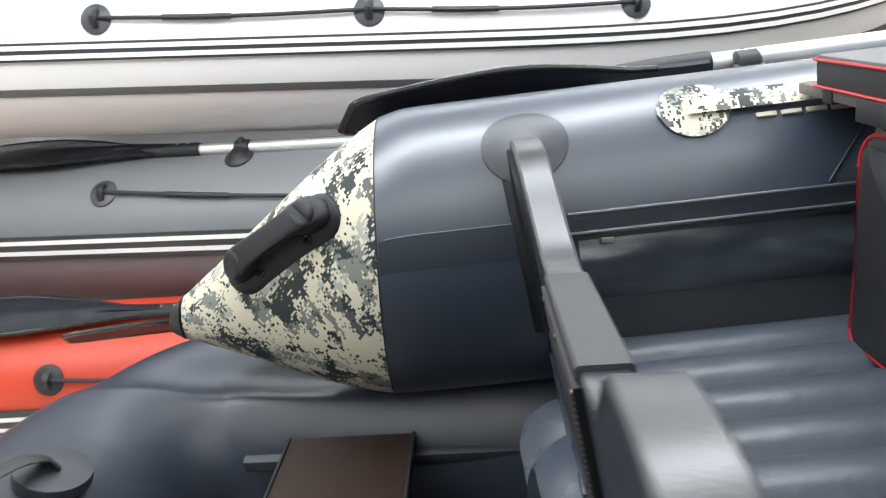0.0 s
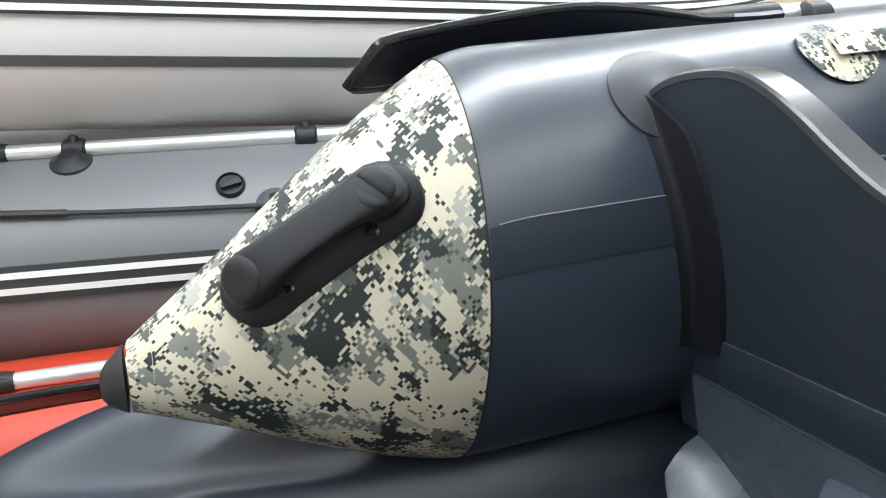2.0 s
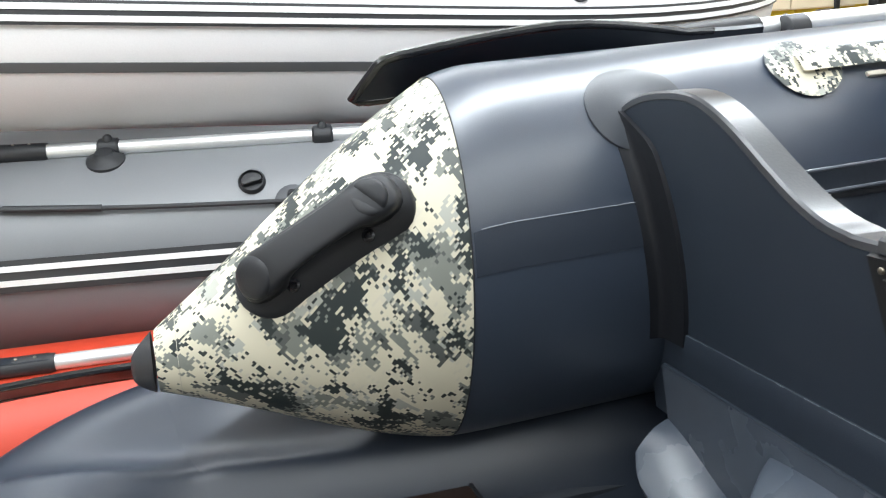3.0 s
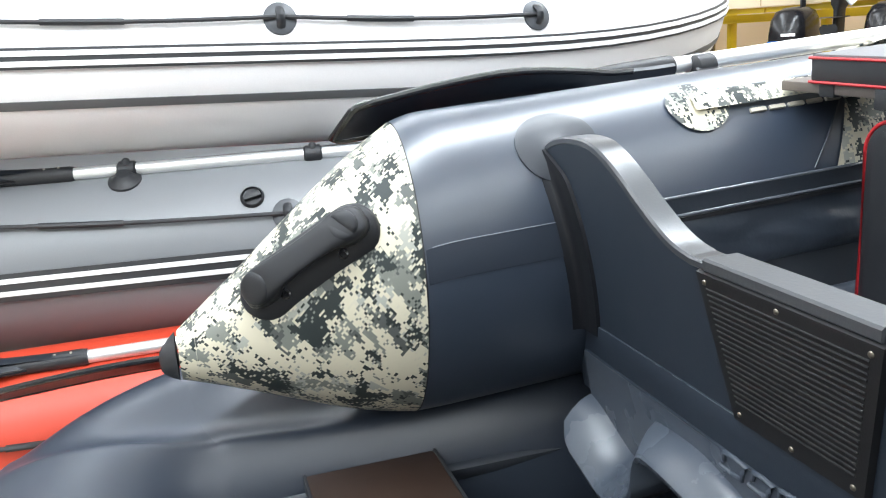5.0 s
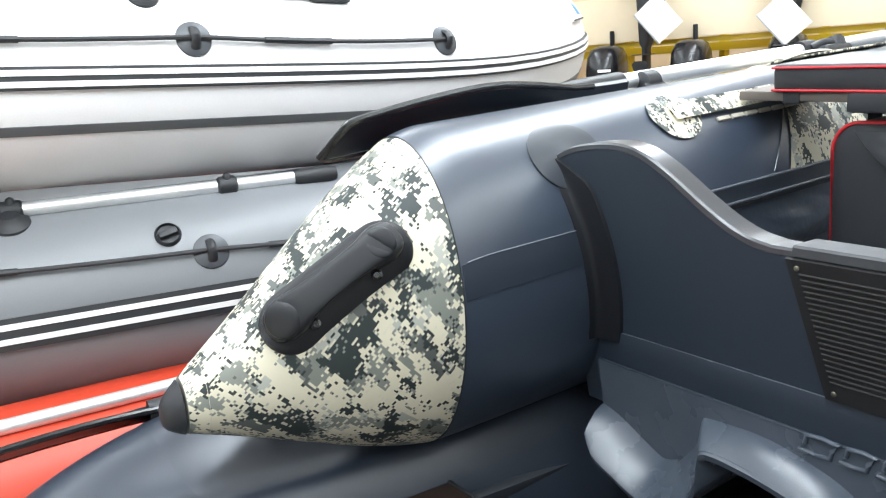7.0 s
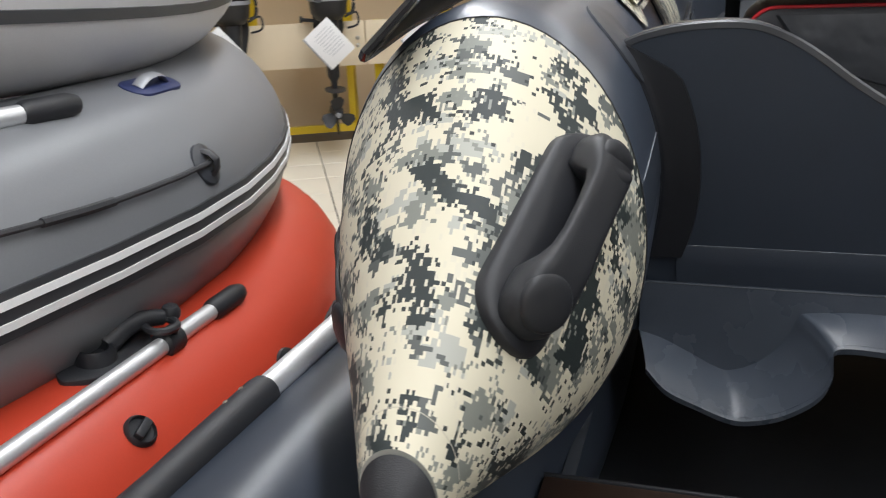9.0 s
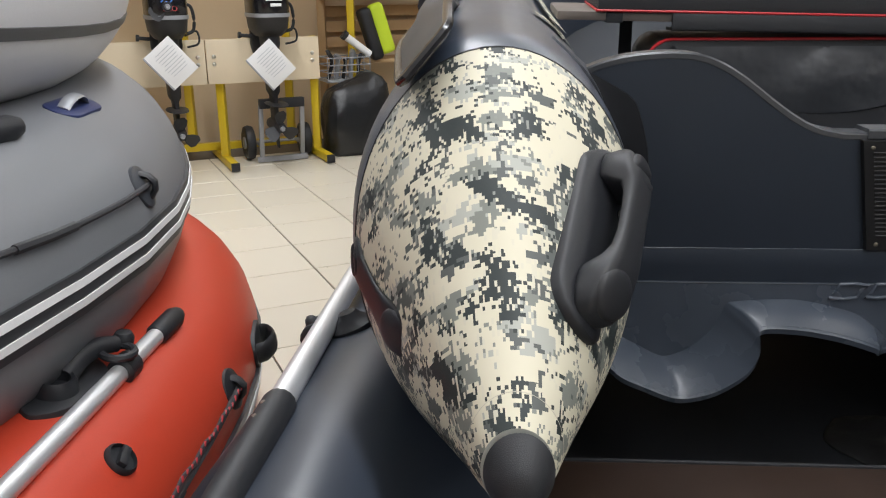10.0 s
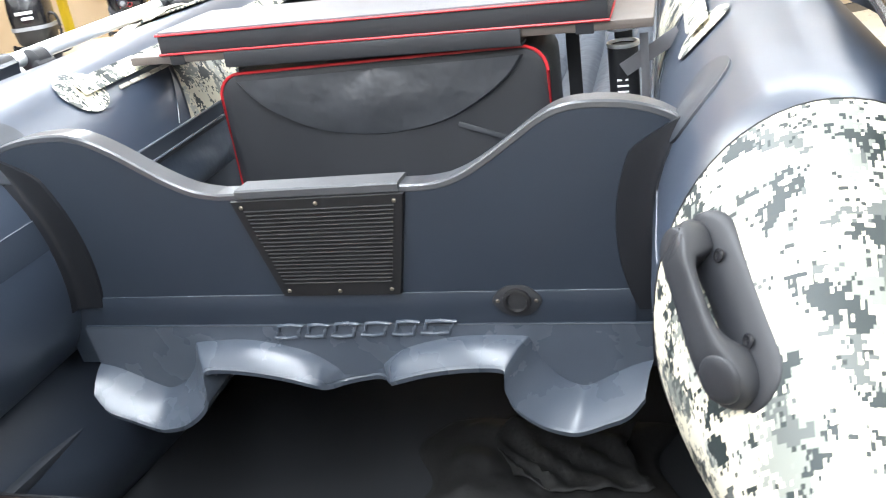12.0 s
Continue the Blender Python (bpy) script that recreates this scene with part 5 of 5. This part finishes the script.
def outboard(s, d, z, label, lines):
    """An outboard motor hung on a board: z is the board's top."""
    ob = thing("outboard_motor", shop(s, d, z - 0.6), label, "outboard motor", "outboard motors")
    m = frame_shop(s, d, z)

    def P(x, y, zz):
        return m @ Vector((x, -y, zz))

    def ring(cy, zz, w, l, n=20, sq=3.2):
        out = []
        for j in range(n):
            g = 2 * math.pi * j / n
            c, t = math.cos(g), math.sin(g)
            out.append(P(w * math.copysign(abs(c) ** (2 / sq), c), cy + l * math.copysign(abs(t) ** (2 / sq), t), zz))
        return out

    cowl = part("cowl", loft([ring(0.12, 0.13, 0.100, 0.165), ring(0.12, 0.15, 0.108, 0.178), ring(0.12, 0.24, 0.108, 0.180), ring(0.115, 0.32, 0.100, 0.168), ring(0.11, 0.365, 0.082, 0.140), ring(0.105, 0.385, 0.05, 0.09), ring(0.10, 0.39, 0.01, 0.02)]), BLACK_GLOSS, ob, "glossy black engine cowl")
    part("seam", loft([ring(0.12, 0.125, 0.112, 0.182), ring(0.12, 0.145, 0.112, 0.182)], (True, True)), GREY_STEEL, cowl)
    part("pan", loft([ring(0.11, 0.02, 0.07, 0.11), ring(0.115, 0.06, 0.098, 0.16), ring(0.12, 0.128, 0.106, 0.176)]), BLACK, ob)
    part("leg", loft([ring(0.13, 0.03, 0.052, 0.085), ring(0.135, -0.19, 0.038, 0.075), ring(0.138, -0.29, 0.033, 0.070), ring(0.14, -0.315, 0.018, 0.060), ring(0.14, -0.37, 0.015, 0.065), ring(0.15, -0.47, 0.014, 0.075)]), BLACK, ob)
    part("ventilation_plate", loft([ring(0.20, -0.352, 0.058, 0.12, sq=2.4), ring(0.20, -0.358, 0.058, 0.15, sq=2.4)]), BLACK, ob)
    gear = part("gearcase", sweep([P(0, 0.02, -0.485), P(0, 0.05, -0.485), P(0, 0.14, -0.485), P(0, 0.24, -0.485)], [0.008, 0.032, 0.040, 0.034], n=16), BLACK, ob)
    part("skeg", loft([ring(0.15, -0.505, 0.010, 0.06, 12, 2), ring(0.19, -0.61, 0.006, 0.03, 12, 2)]), BLACK, ob)
    prop = part("propeller", rod(P(0, 0.24, -0.485), P(0, 0.315, -0.485), 0.032, 16, 0.024), BLACK, gear)
    for k in range(3):
        g = radians(90 + 120 * k)
        cg, sg = math.cos(g), math.sin(g)
        rr = []
        for r, w, y in ((0.022, 0.018, 0.27), (0.048, 0.034, 0.275), (0.076, 0.040, 0.28), (0.094, 0.024, 0.282)):
            tx, tz = -sg, cg
            pts = []
            for q, dy in ((-1, -0.022), (-0.3, -0.010), (0.4, 0.010), (1, 0.026)):
                pts.append(P(cg * r + tx * w * q, y + dy, -0.485 + sg * r + tz * w * q))
            for q, dy in ((1, 0.030), (0.4, 0.015), (-0.3, -0.005), (-1, -0.018)):
                pts.append(P(cg * r + tx * w * q, y + dy, -0.485 + sg * r + tz * w * q))
            rr.append(pts)
        part("propeller_blade", loft(rr), BLACK, gear)
    part("hub_nut", rod(P(0, 0.313, -0.485), P(0, 0.330, -0.485), 0.016, 12, 0.010), GREY_STEEL, prop, "bare metal hub nut")
    br = part("clamp_bracket", loft([ring(0.02, 0.05, 0.085, 0.03, sq=5), ring(0.02, -0.03, 0.085, 0.03, sq=5), ring(0.02, -0.16, 0.055, 0.028, sq=5)]), BLACK, ob)
    for x in (-0.06, 0.06):
        part("clamp_screw", rod(P(x, -0.075, -0.02), P(x, 0.0, -0.02), 0.009), STEEL, br)
    part("tiller", sweep([P(0.06, -0.02, 0.09), P(0.06, -0.12, 0.10), P(0.06, -0.20, 0.10)], [0.02, 0.018, 0.02], n=10), BLACK, ob)
    part("shift_lever", beam(P(0.0, 0.015, 0.30), P(0.0, 0.015, 0.475), 0.030, 0.014, 0.003), BLACK, ob)
    part("carry_handle", sweep(smooth_path([P(0.095, 0.16, 0.20), P(0.128, 0.16, 0.185), P(0.140, 0.16, 0.12), P(0.130, 0.16, 0.06), P(0.095, 0.16, 0.045)], 4), 0.009, n=8), BLACK, ob)
    part("hose", sweep(smooth_path([P(0.09, 0.10, 0.03), P(0.155, 0.11, 0.055), P(0.160, 0.12, -0.01), P(0.10, 0.10, -0.03)], 4), 0.006, n=8), BLACK, ob, "black fuel hose")
    part("clamp_lever", rod(P(-0.155, 0.06, 0.025), P(-0.07, 0.06, 0.015), 0.010), BLACK, ob)
    part("shift_knob", rod(P(-0.16, 0.06, 0.0255), P(-0.145, 0.06, 0.024), 0.018, 12), BLACK, ob)
    for text, x, zz, size, mat in lines:
        if text:
            cu = bpy.data.curves.new("lettering", "FONT")
            cu.body, cu.size, cu.extrude, cu.align_x = text, size, 0.001, "CENTER"
            cu.materials.append(mat)
            t = new("lettering", cu)
            t.parent = ob
            t.matrix_local = Matrix.Translation(P(x, 0.302, zz) - ob.location) @ pose(0, 0, 0, 80, 0, STAND_TURN)
        else:
            part("marking", box(m @ pose(x, -0.301, zz, 90), size, 0.016, 0.004, 0.001), mat, ob)
    return ob


pro = [("9.9", -0.01, 0.212, 0.065, BLUE), ("PRO", 0.005, 0.168, 0.038, RED_DECAL)]
plain = [("", 0.0, 0.22, 0.09, STRIPE), ("", 0.01, 0.19, 0.06, STRIPE)]
striped = [("", -0.03, 0.20, 0.09, BLUE), ("", 0.04, 0.24, 0.08, STRIPE), ("", 0.045, 0.20, 0.07, RED_DECAL)]
for s, kind in ((-0.02, plain), (-0.57, pro), (-1.10, plain), (-1.61, striped), (-2.25, plain), (-2.85, plain)):
    outboard(s, 0.045, Z_LOW1, "black outboard motor clamped on a plywood board", kind)
for s in (-0.58, -1.36, -2.82, -3.5):
    outboard(s, 0.045, Z_UP1, "black outboard motor on the upper row of the stand", plain)


def price_tag(s, d, z, side=0.22):
    ob = thing("price_tag", shop(s, d, z - side * 0.7), "white paper price sheet hung by a corner", "price tag", "price tags")
    m = frame_shop(s, d, z) @ pose(0, 0, 0, 90) @ pose(0, 0, 0, 0, 0, 40)
    part("sheet", box(m, side * 0.80, side, 0.003, 0.001), PAPER, ob)
    part("clip_rail", box(m @ pose(-side * 0.40, 0, 0.002), 0.009, side, 0.005, 0.002), GREY_STEEL, ob, "dark binding edge")
    for k in range(9):
        w = side * (0.42 + 0.14 * ((k * 7) % 4) / 3)
        part("text_bar", box(m @ pose(0.01, side * (0.34 - 0.075 * k), 0.0022), w, 0.0035, 0.0014, 0), INK, ob, smooth=False)
    return ob


for s, z in ((-0.06, 0.61), (-0.59, 0.64), (-1.16, 0.62), (-1.24, 1.25), (-0.57, 1.19), (0.19, 1.20)):
    price_tag(s, 0.36, z)

# painted sign panels on the left wall
def sign(d0, d1, z0, z1, mat, label):
    solo("wall_sign", shop_box(S0 + 0.012, (d0 + d1) / 2, (z0 + z1) / 2, 0.02, d1 - d0, z1 - z0, 0.002), mat, label, "sign", "wall signs")


sign(0.62, 1.9, 1.5, 2.6, RED_PVC, "flat orange-red sign panel on the wall")
sign(0.42, 0.615, 1.5, 2.6, STRIPE, "flat white sign panel on the wall")
sign(0.02, 0.415, 1.5, 2.6, BAND, "flat charcoal sign panel on the wall")

# trolley under a motor
trolley = thing("motor_trolley", shop(0.05, 0.0, 0), "grey steel motor trolley with two black wheels", "trolley")
for s in (-0.125, 0.125):
    part("upright", beam(shop(0.05 + s, 0.02, 0.02), shop(0.05 + s, 0.07, 0.35), 0.026, 0.026), GREY_STEEL, trolley)
    m = frame_shop(0.05 + s * 1.40, -0.10, 0.106) @ pose(0, 0, 0, 0, 90)
    w = part("wheel", lathe(m, [(0.04, -0.022), (0.08, -0.03), (0.098, -0.024), (0.106, 0), (0.098, 0.024), (0.08, 0.03), (0.04, 0.022)], 28), BLACK, trolley, "black rubber wheel")
    part("hub", lathe(m, [(0.036, -0.031), (0.036, 0.031), (0.016, 0.034), (0.001, 0.035)], 18), GREY_STEEL, w)
    part("strut", beam(shop(0.05 + s, 0.03, 0.106), shop(0.05 + s, -0.10, 0.106), 0.02, 0.02), GREY_STEEL, trolley)
part("cross_beam", beam(shop(-0.085, 0.075, 0.36), shop(0.185, 0.075, 0.36), 0.045, 0.055), BLACK, trolley)
part("axle", rod(shop(-0.12, -0.10, 0.106), shop(0.22, -0.10, 0.106), 0.010), GREY_STEEL, trolley)
part("base_bar", beam(shop(-0.105, 0.03, 0.02), shop(0.205, 0.03, 0.02), 0.032, 0.032), GREY_STEEL, trolley)

# dark bag on the floor beside the stand
rings = []
for f, w, l in ((0.0, 0.19, 0.13), (0.03, 0.205, 0.15), (0.10, 0.21, 0.155), (0.18, 0.212, 0.155), (0.26, 0.21, 0.15), (0.33, 0.205, 0.14), (0.39, 0.195, 0.12), (0.43, 0.175, 0.10), (0.455, 0.13, 0.06), (0.46, 0.05, 0.02)):
    ring = []
    for j in range(40):
        g = 2 * math.pi * j / 40
        c, q = math.cos(g), math.sin(g)
        k = 1 + (0.13 * noise.noise(Vector((2.2 * c, 2.2 * q, 7 * f))) + 0.07 * abs(noise.noise(Vector((6 * c, 6 * q, 16 * f)))) - 0.05) * min(1.0, 8 * f)
        ring.append(shop(0.545 + w * k * math.copysign(abs(c) ** 0.6, c), -0.045 + l * k * math.copysign(abs(q) ** 0.6, q), f * (1 + 0.10 * c * min(1.0, 3 * f)) + 0.004))
    rings.append(ring)
solo("sack", loft(rings), BAG_SHINE, "black plastic sack slumped on the floor by the stand", "bag")

# shelf rack with gear
rack = thing("shelf_rack", shop(0.95, -0.35, 0), "pine slatted shelf rack against the back wall", "shelf")
for s in (0.50, 1.45):
    part("upright", beam(shop(s, -0.52, 0.0), shop(s, -0.52, 1.9), 0.05, 0.05), PINE, rack)
for z in (0.55, 0.95, 1.35, 1.75):
    part("shelf_board", shop_box(0.98, -0.40, z, 1.0, 0.30, 0.022, 0.003), PINE, rack)
for z in (0.66, 0.76, 0.86, 1.06, 1.16, 1.26):
    part("slat", shop_box(0.98, -0.55, z, 1.0, 0.02, 0.07, 0.003), PINE, rack)
vest = thing("life_vest", shop(0.78, -0.28, 0.57), "neon yellow and black life vest standing on the shelf", "life vest")
m = frame_shop(0.80, -0.25, 0.75) @ pose(0, 0, 0, 0, -17)
part("front_panel", box(m @ pose(0.02, 0, 0), 0.10, 0.07, 0.33, 0.034, 3), NEON, vest)
part("black_panel", box(m @ pose(-0.065, 0, -0.01), 0.085, 0.10, 0.34, 0.036, 3), BAG, vest)
part("strap", box(m @ pose(0.02, 0.037, -0.05), 0.104, 0.006, 0.022, 0.002), BAG, vest, "black webbing strap")
roll = thing("paper_roll", shop(0.62, -0.15, 0.58), "white rolled sheet lying on the shelf", "roll")
part("roll_body", rod(shop(0.54, -0.15, 0.72), shop(0.70, -0.15, 0.60), 0.024, 16), STRIPE, roll)
part("end_knob", rod(shop(0.525, -0.15, 0.732), shop(0.545, -0.15, 0.716), 0.030, 16), BLACK, roll)
basket = thing("wire_basket", shop(0.52, -0.20, 0.44), "grey wire basket with odd tackle", "basket")
for k in range(4):
    z = 0.455 + 0.045 * k
    pts = [shop(0.40, -0.30, z), shop(0.68, -0.30, z), shop(0.68, -0.10, z), shop(0.40, -0.10, z), shop(0.40, -0.30, z)]
    part("wire", sweep(pts, 0.004, n=6), GREY_STEEL, basket)
for k in range(8):
    part("wire", rod(shop(0.40 + 0.04 * k, -0.10, 0.45), shop(0.40 + 0.04 * k, -0.10, 0.592), 0.003, 6), GREY_STEEL, basket)
for k in range(5):
    part("tackle", sweep(smooth_path([shop(0.43 + 0.05 * k, -0.2, 0.455), shop(0.45 + 0.045 * k, -0.17 - 0.02 * (k % 2), 0.56), shop(0.42 + 0.055 * k, -0.16, 0.63 - 0.03 * (k % 3)), shop(0.46 + 0.05 * k, -0.19, 0.58)], 4), 0.012 + 0.004 * (k % 2), n=8), (BLACK, GREY_STEEL)[k % 2], basket, "dark odd piece of tackle")
part("tray", shop_box(0.54, -0.2, 0.445, 0.29, 0.21, 0.012, 0.003), GREY_STEEL, basket)

crate = thing("crate", shop(0.81, -0.30, 0.961), "pale plywood box with dark line drawing on its side", "box")
part("box_body", shop_box(0.81, -0.33, 1.032, 0.31, 0.14, 0.14, 0.004), PLY, crate)
for k in range(7):
    s0 = 0.69 + 0.034 * k
    pts = [shop(s0 + 0.030 * math.cos(2.1 * k + t), -0.2585, 1.03 + 0.034 * math.sin(1.3 * k + 1.7 * t)) for t in (0.0, 0.7, 1.4, 2.1, 2.8)]
    part("drawn_line", sweep(smooth_path(pts, 3), 0.0035, 0.002, n=6), BLACK, crate)
tin = thing("tin", shop(1.27, -0.30, 0.961), "white and red banded tin on the shelf", "tin")
for k in range(5):
    part("band", lathe(Matrix.Translation(shop(1.27, -0.30, 0.962 + 0.028 * k)), [(0.064, 0), (0.066, 0.003), (0.066, 0.024), (0.064, 0.0275)], 22), STRIPE if k % 2 == 0 else RED_DECAL, tin)
part("bottle_body", rod(shop(1.02, -0.30, 0.961), shop(1.02, -0.30, 1.13), 0.028, 16), GREY_STEEL, thing("bottle", shop(1.02, -0.30, 0.961), "grey plastic bottle standing on the shelf", "bottle"))

# floor tiles
T = 0.333
tile_mesh = None


def make_tile():
    bm = box(pose(0, 0, -0.004), T - 0.006, T - 0.006, 0.008, 0.0015, 1)
    me = bpy.data.meshes.new("tile")
    bm.to_mesh(me)
    bm.free()
    me.materials.append(TILE)
    return me


tile_mesh = make_tile()
count = 0
i0, i1, j0, j1 = int(S0 / T) + 1, int(S1 / T), int(D0 / T), int(D1 / T)
verts, faces = [], []
for i in range(i0, i1):
    for j in range(j0, j1):
        s, d = i * T + 0.147, j * T + 0.268
        if -3.4 < s < 1.6 and -0.1 < d < 2.9 and count < 300:
            ob = new("tile", tile_mesh)
            ob.parent = floor
            ob.matrix_local = Matrix.Translation(shop(s, d, 0) - floor.location) @ pose(0, 0, 0, 0, 0, STAND_TURN)
            count += 1
        else:
            h = T / 2 - 0.003
            k = len(verts)
            for z in (-0.006, 0.0):
                verts += [shop(s - h, d - h, z), shop(s + h, d - h, z), shop(s + h, d + h, z), shop(s - h, d + h, z)]
            faces += [(k + 4, k + 5, k + 6, k + 7), (k, k + 1, k + 5, k + 4), (k + 1, k + 2, k + 6, k + 5), (k + 2, k + 3, k + 7, k + 6), (k + 3, k, k + 4, k + 7)]
me = bpy.data.meshes.new("far_tiles")
me.from_pydata([v - floor.location for v in verts], [], faces)
me.materials.append(TILE)
rest = new("far_tiles", me)
rest.parent = floor
tagged(rest, kind="stuff")
